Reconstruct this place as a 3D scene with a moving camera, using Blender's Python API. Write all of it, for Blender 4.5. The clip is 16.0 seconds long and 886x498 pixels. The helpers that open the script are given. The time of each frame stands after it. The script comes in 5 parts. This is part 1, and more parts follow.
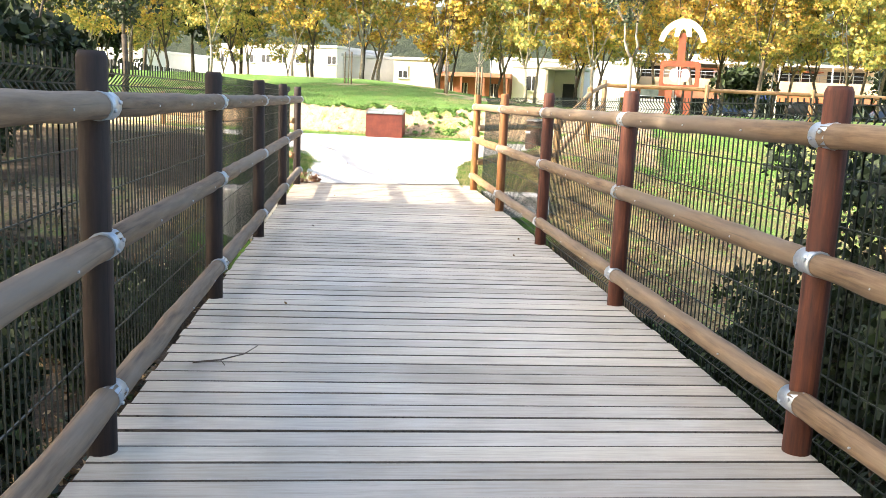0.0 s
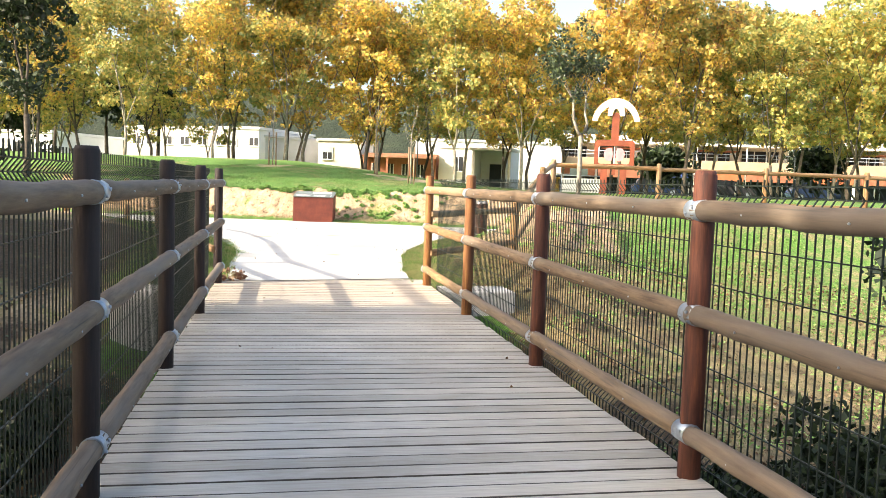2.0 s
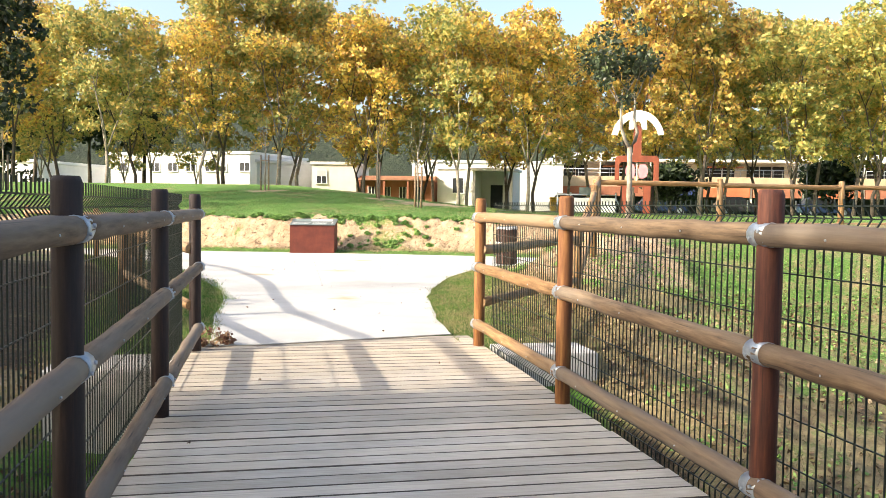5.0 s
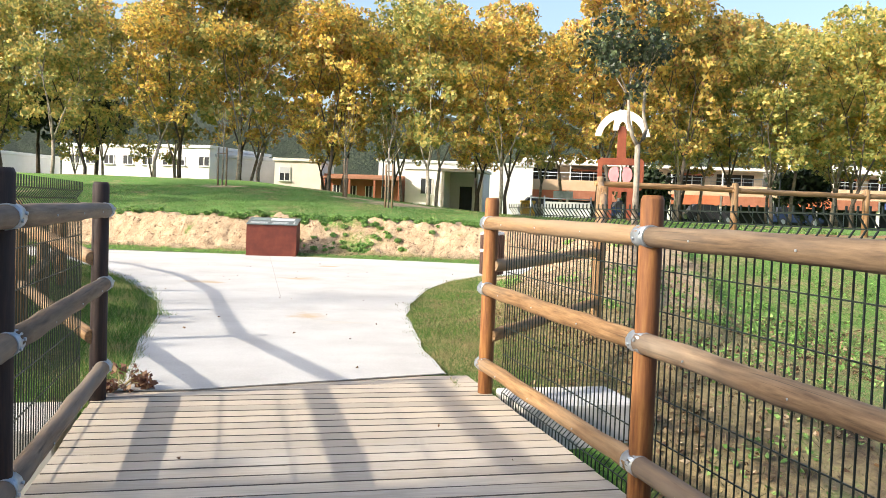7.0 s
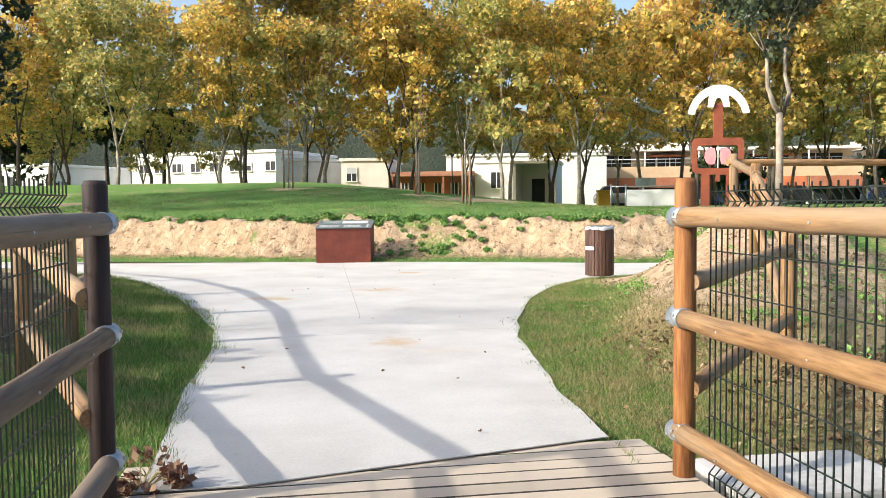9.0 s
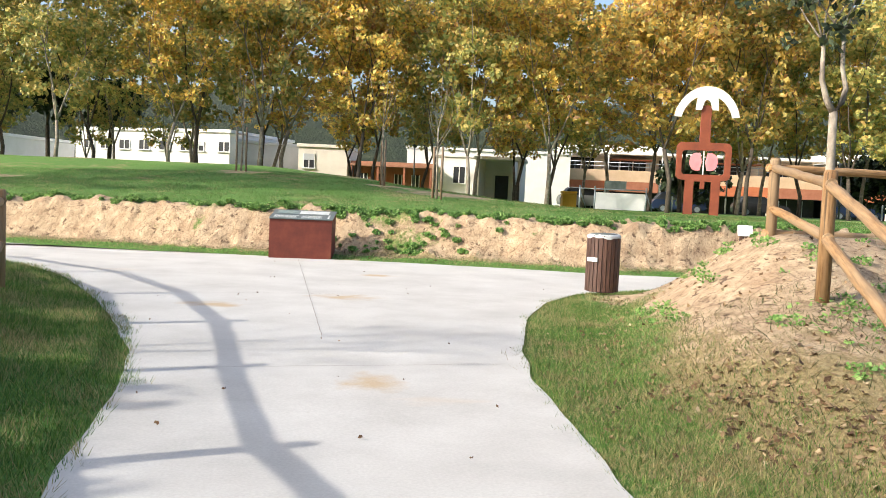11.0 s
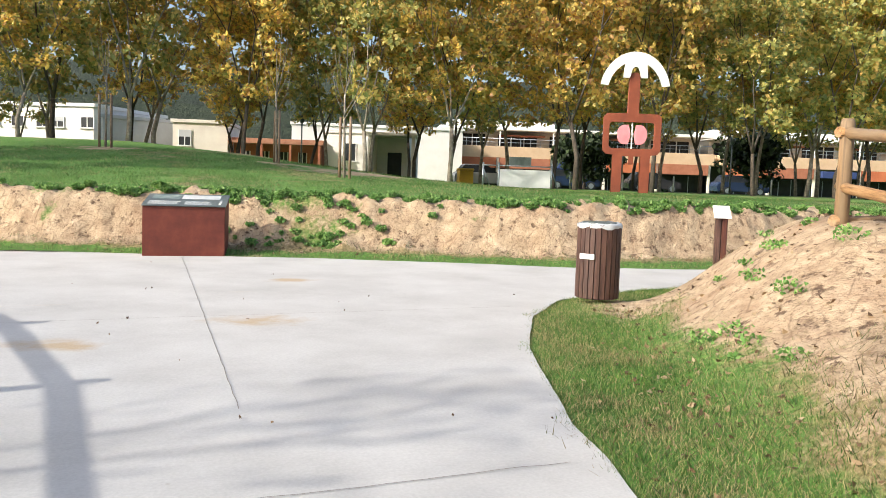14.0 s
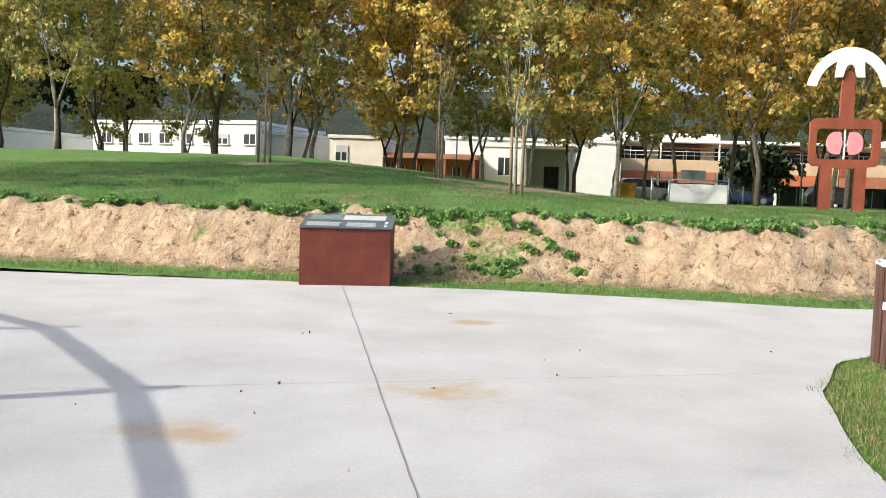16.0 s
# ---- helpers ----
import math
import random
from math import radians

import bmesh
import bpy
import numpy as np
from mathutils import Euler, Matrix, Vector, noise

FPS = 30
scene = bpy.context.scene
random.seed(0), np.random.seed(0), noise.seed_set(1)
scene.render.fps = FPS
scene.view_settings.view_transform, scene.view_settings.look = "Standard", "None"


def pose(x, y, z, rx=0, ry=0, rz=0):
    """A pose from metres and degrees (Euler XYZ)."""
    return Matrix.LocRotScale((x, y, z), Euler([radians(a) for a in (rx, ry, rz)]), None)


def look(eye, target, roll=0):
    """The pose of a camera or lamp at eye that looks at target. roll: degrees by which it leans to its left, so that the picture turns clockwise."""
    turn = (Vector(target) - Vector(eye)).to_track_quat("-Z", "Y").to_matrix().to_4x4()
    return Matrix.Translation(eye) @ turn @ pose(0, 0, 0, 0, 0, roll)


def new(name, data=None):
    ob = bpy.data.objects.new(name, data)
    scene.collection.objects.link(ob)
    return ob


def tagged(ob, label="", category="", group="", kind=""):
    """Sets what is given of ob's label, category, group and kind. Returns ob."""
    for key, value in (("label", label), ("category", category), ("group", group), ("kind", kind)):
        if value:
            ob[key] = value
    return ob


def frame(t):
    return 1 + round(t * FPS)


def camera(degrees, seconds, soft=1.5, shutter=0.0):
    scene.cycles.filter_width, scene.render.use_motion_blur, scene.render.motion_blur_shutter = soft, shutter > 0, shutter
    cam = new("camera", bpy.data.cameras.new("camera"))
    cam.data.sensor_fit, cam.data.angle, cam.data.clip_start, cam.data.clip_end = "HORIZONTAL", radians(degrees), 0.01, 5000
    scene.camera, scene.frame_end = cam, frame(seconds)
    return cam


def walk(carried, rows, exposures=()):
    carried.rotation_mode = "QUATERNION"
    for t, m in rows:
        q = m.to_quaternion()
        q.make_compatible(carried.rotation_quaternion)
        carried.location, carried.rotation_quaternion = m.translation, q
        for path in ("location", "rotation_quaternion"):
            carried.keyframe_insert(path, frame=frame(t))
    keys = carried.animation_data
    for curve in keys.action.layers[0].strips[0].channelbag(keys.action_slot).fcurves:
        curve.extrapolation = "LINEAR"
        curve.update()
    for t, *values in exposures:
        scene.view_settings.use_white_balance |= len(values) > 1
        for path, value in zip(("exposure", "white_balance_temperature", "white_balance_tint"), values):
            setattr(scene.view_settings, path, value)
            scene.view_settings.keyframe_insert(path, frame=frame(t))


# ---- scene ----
cam = camera(55.4, 16.0, soft=0.8)
PATH = [
    (0, (0.01, 0.741, 1.235), (0.216, 2.7, 0.89), 2.5),
    (0.5, (-0.059, 1.14, 1.26), (0.169, 3.11, 0.999), 2.0),
    (1, (-0.093, 1.598, 1.259), (0.242, 3.565, 1.119), 1.2),
    (1.5, (-0.061, 2.056, 1.255), (0.288, 4.02, 1.103), 1.3),
    (2, (-0.124, 2.496, 1.246), (0.256, 4.454, 1.094), 2.0),
    (2.5, (-0.134, 2.949, 1.24), (0.251, 4.905, 1.08), 2.1),
    (3, (-0.137, 3.387, 1.233), (0.23, 5.347, 1.074), 2.4),
    (3.5, (-0.14, 3.837, 1.244), (0.207, 5.8, 1.082), 1.9),
    (4, (-0.163, 4.319, 1.255), (0.178, 6.284, 1.104), 1.2),
    (4.5, (-0.166, 4.775, 1.249), (0.2, 6.736, 1.101), 0.4),
    (5, (-0.189, 5.242, 1.261), (0.207, 7.2, 1.162), 0.8),
    (7.5, (-0.023, 7.673, 1.251), (0.462, 9.611, 1.156), 2.1),
    (8, (-0.03, 8.177, 1.249), (0.398, 10.128, 1.144), 1.8),
    (8.5, (-0.001, 8.697, 1.248), (0.369, 10.659, 1.145), 0.4),
    (9, (-0.019, 9.16, 1.239), (0.306, 11.131, 1.133), -0.5),
    (11.5, (-0.016, 11.541, 1.257), (0.436, 13.485, 1.137), 3.0),
    (12, (-0.067, 12.005, 1.252), (0.388, 13.949, 1.134), 3.0),
    (12.5, (-0.087, 12.489, 1.236), (0.368, 14.433, 1.109), 2.8),
    (13, (-0.041, 13.024, 1.21), (0.417, 14.964, 1.038), 2.4),
    (13.5, (-0.012, 13.444, 1.228), (0.496, 15.371, 1.061), 1.8),
    (14, (0.02, 13.906, 1.24), (0.722, 15.771, 1.08), 2.0),
    (14.5, (0.077, 14.417, 1.261), (0.765, 16.289, 1.114), 2.2),
    (15, (0.063, 14.884, 1.268), (0.743, 16.759, 1.124), 2.2),
    (15.5, (0.028, 15.315, 1.279), (0.559, 17.237, 1.125), 2.0),
    (16, (0.048, 15.838, 1.262), (0.416, 17.799, 1.124), 1.9),
]
walk(cam, [(t, look(eye, target, roll)) for t, eye, target, roll in PATH],
     [(0, 2.22, 6900, 10), (0.5, 2.15, 6950, 10), (1, 1.8, 6850, 10), (2, 1.75, 6900, 10), (5, 1.45, 6800, 10), (8, 1.08, 6300, 10), (12.5, 0.86, 6250, 10), (16, 0.72, 6100, 10)])

# ---- world, sun, exposure ----
SUN_EL, SUN_AZ = 27.8, 12.5           # degrees; light travels along +x, turned by SUN_AZ towards +y
world = bpy.data.worlds.new("sky")
world.use_nodes = True
scene.world = world
wn = world.node_tree
sky = wn.nodes.new("ShaderNodeTexSky")
sky.sky_type, sky.sun_disc = "NISHITA", False
sky.sun_elevation = radians(SUN_EL)
sky.sun_rotation = radians(-90 - SUN_AZ)
sky.air_density, sky.dust_density = 1.0, 4.5
wn.nodes["Background"].inputs[1].default_value = 0.15
wn.links.new(sky.outputs[0], wn.nodes["Background"].inputs[0])
sun = new("sun", bpy.data.lights.new("sun", "SUN"))
sun.data.energy, sun.data.angle, sun.data.color = 3.0, radians(0.9), (1.0, 0.9, 0.76)
ca, sa = math.cos(radians(SUN_AZ)), math.sin(radians(SUN_AZ))
te = math.tan(radians(SUN_EL))
sun.matrix_world = look((-40 * ca, -40 * sa, 40 * te), (0, 0, 0))


# ---- materials ----
def material(name, rough=0.8, metal=0.0):
    m = bpy.data.materials.new(name)
    m.use_nodes = True
    b = m.node_tree.nodes["Principled BSDF"]
    b.inputs["Roughness"].default_value = rough
    b.inputs["Metallic"].default_value = metal
    return m, m.node_tree, b


def node(nt, kind, **values):
    n = nt.nodes.new(kind)
    for key, value in values.items():
        n.inputs[key.replace("_", " ")].default_value = value
    return n


def noise_of(nt, vec, scale, detail=4.0, rough=0.6):
    n = node(nt, "ShaderNodeTexNoise", Scale=scale, Detail=detail, Roughness=rough)
    nt.links.new(vec, n.inputs["Vector"])
    return n.outputs["Fac"]


def ramp(nt, fac, stops):
    r = nt.nodes.new("ShaderNodeValToRGB")
    el = r.color_ramp.elements
    while len(el) < len(stops):
        el.new(0.5)
    for e, (p, c) in zip(el, stops):
        e.position, e.color = p, (*c, 1)
    nt.links.new(fac, r.inputs[0])
    return r.outputs[0]


def mix(nt, fac, a, b, blend="MIX"):
    n = nt.nodes.new("ShaderNodeMix")
    n.data_type, n.blend_type = "RGBA", blend
    for sock, v in ((n.inputs[0], fac), (n.inputs[6], a), (n.inputs[7], b)):
        if isinstance(v, (int, float)):
            sock.default_value = v
        elif isinstance(v, tuple):
            sock.default_value = (*v, 1)
        else:
            nt.links.new(v, sock)
    return n.outputs[2]


def bump(nt, b, height, strength=0.3, dist=0.01):
    n = node(nt, "ShaderNodeBump", Strength=strength, Distance=dist)
    nt.links.new(height, n.inputs["Height"])
    nt.links.new(n.outputs[0], b.inputs["Normal"])


def object_coords(nt, scale=(1, 1, 1), world_space=False):
    if world_space:
        src = nt.nodes.new("ShaderNodeNewGeometry").outputs["Position"]
    else:
        src = nt.nodes.new("ShaderNodeTexCoord").outputs["Object"]
    mp = nt.nodes.new("ShaderNodeMapping")
    mp.inputs["Scale"].default_value = scale
    nt.links.new(src, mp.inputs["Vector"])
    return mp.outputs[0]


def random_of(nt):
    return nt.nodes.new("ShaderNodeObjectInfo").outputs["Random"]


def island_of(nt):
    return nt.nodes.new("ShaderNodeNewGeometry").outputs["Random Per Island"]


def math_node(nt, op, a, b=0.0):
    n = nt.nodes.new("ShaderNodeMath")
    n.operation = op
    for sock, v in zip(n.inputs, (a, b)):
        if isinstance(v, (int, float)):
            sock.default_value = v
        else:
            nt.links.new(v, sock)
    return n.outputs[0]


def wood_material(name, dark, mid, light, stretch=(14, 14, 1.2), rough=0.75, grey=None, vary=0.35):
    """Round timber: long grain along the piece's own z, knots, patchy greying."""
    m, nt, b = material(name, rough)
    rnd = random_of(nt)
    v = object_coords(nt, stretch)
    off = nt.nodes.new("ShaderNodeVectorMath")
    off.operation = "ADD"
    nt.links.new(v, off.inputs[0])
    comb = nt.nodes.new("ShaderNodeCombineXYZ")
    for i in range(3):
        nt.links.new(math_node(nt, "MULTIPLY", rnd, 37.0 + 11 * i), comb.inputs[i])
    nt.links.new(comb.outputs[0], off.inputs[1])
    v = off.outputs[0]
    grain = noise_of(nt, v, 3.0, 6, 0.65)
    col = ramp(nt, grain, [(0.3, dark), (0.52, mid), (0.75, light)])
    vor = node(nt, "ShaderNodeTexVoronoi", Scale=0.9)
    nt.links.new(v, vor.inputs["Vector"])
    knot = ramp(nt, vor.outputs["Distance"], [(0.0, (1, 1, 1)), (0.12, (0, 0, 0))])
    col = mix(nt, knot, col, tuple(c * 0.45 for c in dark))
    split = noise_of(nt, object_coords(nt, (60, 60, 0.7)), 1.0, 3, 0.5)
    col = mix(nt, ramp(nt, split, [(0.33, (0.8, 0.8, 0.8)), (0.39, (0, 0, 0))]), col, tuple(c * 0.3 for c in dark))
    patch = noise_of(nt, v, 0.5, 3)
    if grey:
        col = mix(nt, ramp(nt, patch, [(0.4, (0, 0, 0)), (0.65, (0.85, 0.85, 0.85))]), col, grey)
    tone = math_node(nt, "ADD", math_node(nt, "MULTIPLY", rnd, vary), 1 - vary / 2)
    tc = nt.nodes.new("ShaderNodeCombineColor")
    for i in range(3):
        nt.links.new(tone, tc.inputs[i])
    col = mix(nt, 1.0, col, tc.outputs[0], "MULTIPLY")
    nt.links.new(col, b.inputs["Base Color"])
    bump(nt, b, grain, 0.35, 0.006)
    return m


POST_WOOD = wood_material("stained_post_wood", (0.03, 0.009, 0.006), (0.085, 0.024, 0.012), (0.17, 0.052, 0.022))
RAIL_WOOD = wood_material("weathered_rail_wood", (0.07, 0.044, 0.025), (0.18, 0.12, 0.068), (0.29, 0.205, 0.122), grey=(0.17, 0.14, 0.108))
FENCE_WOOD = wood_material("honey_fence_wood", (0.12, 0.058, 0.02), (0.29, 0.165, 0.068), (0.42, 0.275, 0.135), grey=(0.27, 0.2, 0.125))
# left posts: near-black base colour holds the shade of their backlit side
BACKLIT_POST_WOOD = wood_material("backlit_post_wood", (0.009, 0.006, 0.006), (0.022, 0.013, 0.012), (0.048, 0.024, 0.018))
HONEY_POST_WOOD = wood_material("orange_post_wood", (0.12, 0.04, 0.012), (0.3, 0.125, 0.034), (0.46, 0.24, 0.075), grey=(0.13, 0.045, 0.016))
# left rails: weathered wood toned down for the side turned from the sun
BACKLIT_RAIL_WOOD = wood_material("backlit_rail_wood", (0.07, 0.045, 0.028), (0.16, 0.11, 0.068), (0.25, 0.18, 0.115), grey=(0.17, 0.14, 0.11))
DARK_WOOD = wood_material("dark_slat_wood", (0.03, 0.014, 0.01), (0.075, 0.035, 0.024), (0.13, 0.07, 0.05), rough=0.6)


def deck_material():
    m, nt, b = material("weathered_deck_wood", 0.7)
    rnd = random_of(nt)
    v = object_coords(nt, (1.5, 30, 30))
    add = nt.nodes.new("ShaderNodeVectorMath")
    add.operation = "ADD"
    comb = nt.nodes.new("ShaderNodeCombineXYZ")
    nt.links.new(math_node(nt, "MULTIPLY", rnd, 91.0), comb.inputs[0])
    nt.links.new(math_node(nt, "MULTIPLY", rnd, 53.0), comb.inputs[2])
    nt.links.new(v, add.inputs[0])
    nt.links.new(comb.outputs[0], add.inputs[1])
    grain = noise_of(nt, add.outputs[0], 2.2, 7, 0.7)
    col = ramp(nt, grain, [(0.25, (0.33, 0.3, 0.26)), (0.5, (0.49, 0.46, 0.405)), (0.75, (0.6, 0.565, 0.51))])
    wpos = object_coords(nt, (1, 1, 1), True)
    stain = noise_of(nt, wpos, 1.3, 5)
    col = mix(nt, ramp(nt, stain, [(0.42, (0, 0, 0)), (0.66, (0.6, 0.6, 0.6))]), col, (0.31, 0.28, 0.235))
    wear = noise_of(nt, object_coords(nt, (1, 2.5, 1), True), 2.1, 6, 0.7)
    col = mix(nt, ramp(nt, wear, [(0.55, (0, 0, 0)), (0.72, (0.55, 0.55, 0.55))]), col, (0.6, 0.59, 0.55))
    sep = nt.nodes.new("ShaderNodeSeparateXYZ")
    nt.links.new(wpos, sep.inputs[0])
    trail = math_node(nt, "ADD", math_node(nt, "MULTIPLY", math_node(nt, "SUBTRACT", sep.outputs[1], 9.8), 0.32), math_node(nt, "MULTIPLY", math_node(nt, "SUBTRACT", noise_of(nt, wpos, 2.4, 5), 0.5), 1.1))
    col = mix(nt, ramp(nt, trail, [(0.1, (0, 0, 0)), (0.75, (0.8, 0.8, 0.8))]), col, (0.5, 0.42, 0.32))
    tone = ramp(nt, rnd, [(0, (0.78, 0.77, 0.75)), (0.5, (1, 1, 1)), (1, (1.12, 1.1, 1.05))])
    col = mix(nt, 1.0, col, tone, "MULTIPLY")
    nt.links.new(col, b.inputs["Base Color"])
    bump(nt, b, grain, 0.4, 0.004)
    return m


DECK = deck_material()
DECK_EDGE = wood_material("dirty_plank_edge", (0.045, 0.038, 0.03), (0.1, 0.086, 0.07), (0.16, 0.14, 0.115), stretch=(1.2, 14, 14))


def simple(name, stops, scale=4.0, rough=0.7, metal=0.0, strength=0.2, dist=0.01, world_space=False, detail=5):
    m, nt, b = material(name, rough, metal)
    v = object_coords(nt, (1, 1, 1), world_space)
    f = noise_of(nt, v, scale, detail, 0.65)
    nt.links.new(ramp(nt, f, stops), b.inputs["Base Color"])
    bump(nt, b, noise_of(nt, v, scale * 6, 4), strength, dist)
    return m


STEEL = simple("galvanised_steel", [(0.3, (0.26, 0.32, 0.37)), (0.5, (0.4, 0.45, 0.5)), (0.7, (0.5, 0.55, 0.6))], 22, 0.42, 0.7)
WIRE = simple("dark_green_wire", [(0.3, (0.006, 0.012, 0.009)), (0.7, (0.014, 0.024, 0.018))], 8, 0.5)
CORTEN = simple("rusted_steel", [(0.25, (0.13, 0.032, 0.016)), (0.5, (0.21, 0.05, 0.022)), (0.8, (0.29, 0.078, 0.034))], 2.2, 0.75, 0.0, 0.3, 0.004)
DEEP_RUST = simple("deep_rusted_steel", [(0.25, (0.09, 0.019, 0.011)), (0.5, (0.145, 0.03, 0.016)), (0.7, (0.185, 0.044, 0.022)), (0.85, (0.24, 0.07, 0.035))], 3.2, 0.7, 0.0, 0.3, 0.004)
WHITE_METAL = simple("white_painted_metal", [(0.3, (0.74, 0.75, 0.74)), (0.7, (0.83, 0.83, 0.81))], 3, 0.45)
PINK = simple("pink_painted_metal", [(0.3, (0.7, 0.21, 0.24)), (0.7, (0.82, 0.3, 0.32))], 3, 0.5)
PANEL_FACE = simple("printed_panel", [(0.3, (0.07, 0.09, 0.085)), (0.7, (0.13, 0.15, 0.14))], 5, 0.3)
PANEL_PRINT = simple("pale_print", [(0.3, (0.5, 0.52, 0.5)), (0.7, (0.66, 0.68, 0.66))], 9, 0.35)
ROUGH_CONCRETE = simple("cast_concrete", [(0.3, (0.42, 0.41, 0.38)), (0.7, (0.58, 0.57, 0.54))], 3, 0.9, 0, 0.35, 0.01)
BIN_BAG = simple("pale_bin_bag", [(0.3, (0.36, 0.38, 0.39)), (0.7, (0.55, 0.57, 0.58))], 9, 0.35)
STONE = simple("grey_stone", [(0.3, (0.2, 0.19, 0.17)), (0.7, (0.42, 0.4, 0.37))], 3, 0.9, 0, 0.5, 0.03)


STAINS = ((1.05, 20.68, 0.5, 0.27), (-0.4, 19.95, 0.42, 0.24), (0.78, 16.5, 0.27, 0.36), (1.7, 23.1, 0.35, 0.2))


def concrete_material():
    m, nt, b = material("pale_concrete_paving", 0.85)
    v = object_coords(nt, (1, 1, 1), True)
    fine = noise_of(nt, v, 60, 3)
    mid = noise_of(nt, v, 1.1, 6)
    col = ramp(nt, mid, [(0.3, (0.4, 0.393, 0.37)), (0.55, (0.48, 0.474, 0.45)), (0.8, (0.54, 0.535, 0.51))])
    stretch = object_coords(nt, (0.5, 1.3, 1), True)
    ochre = noise_of(nt, stretch, 0.75, 4)
    col = mix(nt, ramp(nt, ochre, [(0.66, (0, 0, 0)), (0.78, (0.45, 0.45, 0.45))]), col, (0.56, 0.42, 0.26))
    # ochre mud stains of their own shape
    for cx, cy, rx, ry in STAINS:
        mp = nt.nodes.new("ShaderNodeMapping")
        mp.inputs["Location"].default_value = (-cx / rx, -cy / ry, 0)
        mp.inputs["Scale"].default_value = (1 / rx, 1 / ry, 0)
        nt.links.new(v, mp.inputs["Vector"])
        ln = nt.nodes.new("ShaderNodeVectorMath")
        ln.operation = "LENGTH"
        nt.links.new(mp.outputs[0], ln.inputs[0])
        reach = math_node(nt, "ADD", ln.outputs["Value"], math_node(nt, "MULTIPLY", math_node(nt, "SUBTRACT", noise_of(nt, v, 3.5, 5), 0.5), 2.2))
        col = mix(nt, ramp(nt, reach, [(0.15, (0.75, 0.75, 0.75)), (0.9, (0, 0, 0))]), col, (0.4, 0.28, 0.14))
    spots = node(nt, "ShaderNodeTexVoronoi", Scale=2.6)
    nt.links.new(v, spots.inputs["Vector"])
    col = mix(nt, ramp(nt, spots.outputs["Distance"], [(0.0, (0.7, 0.7, 0.7)), (0.035, (0, 0, 0))]), col, (0.3, 0.27, 0.22))
    col = mix(nt, 0.12, col, ramp(nt, fine, [(0.3, (0.3, 0.3, 0.3)), (0.7, (0.9, 0.9, 0.9))]), "OVERLAY")
    nt.links.new(col, b.inputs["Base Color"])
    bump(nt, b, fine, 0.25, 0.003)
    return m


CONCRETE = concrete_material()


def ground_material():
    m, nt, b = material("grass_and_soil", 0.95)
    v = object_coords(nt, (1, 1, 1), True)
    soil_at = nt.nodes.new("ShaderNodeAttribute")
    soil_at.attribute_name = "soil"
    dry_at = nt.nodes.new("ShaderNodeAttribute")
    dry_at.attribute_name = "dry"
    fine = noise_of(nt, v, 22, 5, 0.7)
    mid = noise_of(nt, v, 2.2, 5, 0.65)
    green = ramp(nt, fine, [(0.25, (0.05, 0.1, 0.02)), (0.5, (0.095, 0.215, 0.03)), (0.75, (0.18, 0.32, 0.06))])
    straw = ramp(nt, fine, [(0.25, (0.13, 0.1, 0.045)), (0.5, (0.27, 0.21, 0.1)), (0.78, (0.42, 0.35, 0.19))])
    earth = ramp(nt, noise_of(nt, v, 5, 6, 0.7), [(0.25, (0.22, 0.145, 0.085)), (0.45, (0.4, 0.295, 0.185)), (0.6, (0.5, 0.385, 0.25)), (0.78, (0.62, 0.5, 0.345))])

    def patchy(attr, lo, hi):
        s = math_node(nt, "ADD", attr, math_node(nt, "MULTIPLY", math_node(nt, "SUBTRACT", mid, 0.5), 1.5))
        s = math_node(nt, "ADD", s, math_node(nt, "MULTIPLY", math_node(nt, "SUBTRACT", fine, 0.5), 0.6))
        return ramp(nt, s, [(lo, (0, 0, 0)), (hi, (1, 1, 1))])

    col = mix(nt, patchy(dry_at.outputs["Fac"], 0.35, 0.65), green, straw)
    clods = node(nt, "ShaderNodeTexVoronoi", Scale=4.5)
    clods.feature = "DISTANCE_TO_EDGE"
    warp = nt.nodes.new("ShaderNodeVectorMath")
    warp.operation = "MULTIPLY_ADD"
    nt.links.new(noise_of(nt, v, 4, 4), warp.inputs[0])
    warp.inputs[1].default_value = (0.7, 0.7, 0.7)
    nt.links.new(v, warp.inputs[2])
    nt.links.new(warp.outputs[0], clods.inputs["Vector"])
    holes = noise_of(nt, v, 7.5, 5, 0.7)
    earth = mix(nt, ramp(nt, holes, [(0.36, (0.95, 0.95, 0.95)), (0.43, (0, 0, 0))]), earth, (0.1, 0.058, 0.032))
    seam = noise_of(nt, v, 1.6, 5, 0.65)
    earth = mix(nt, ramp(nt, seam, [(0.52, (0, 0, 0)), (0.7, (0.6, 0.6, 0.6))]), earth, (0.33, 0.2, 0.115))
    crack = ramp(nt, clods.outputs["Distance"], [(0.0, (0.75, 0.75, 0.75)), (0.05, (0, 0, 0))])
    earth = mix(nt, crack, earth, (0.2, 0.135, 0.08))
    col = mix(nt, patchy(soil_at.outputs["Fac"], 0.4, 0.6), col, earth)
    # dark litter colour, also laid where bridge and shrubs shade the ground
    litter_shade_at = nt.nodes.new("ShaderNodeAttribute")
    litter_shade_at.attribute_name = "litter"
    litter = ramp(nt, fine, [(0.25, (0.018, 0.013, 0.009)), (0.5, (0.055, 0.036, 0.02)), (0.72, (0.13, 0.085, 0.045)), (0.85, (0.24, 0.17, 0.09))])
    col = mix(nt, patchy(litter_shade_at.outputs["Fac"], 0.35, 0.65), col, litter)
    nt.links.new(col, b.inputs["Base Color"])
    bump(nt, b, math_node(nt, "ADD", fine, math_node(nt, "MULTIPLY", holes, 2.4)), 0.6, 0.05)
    return m


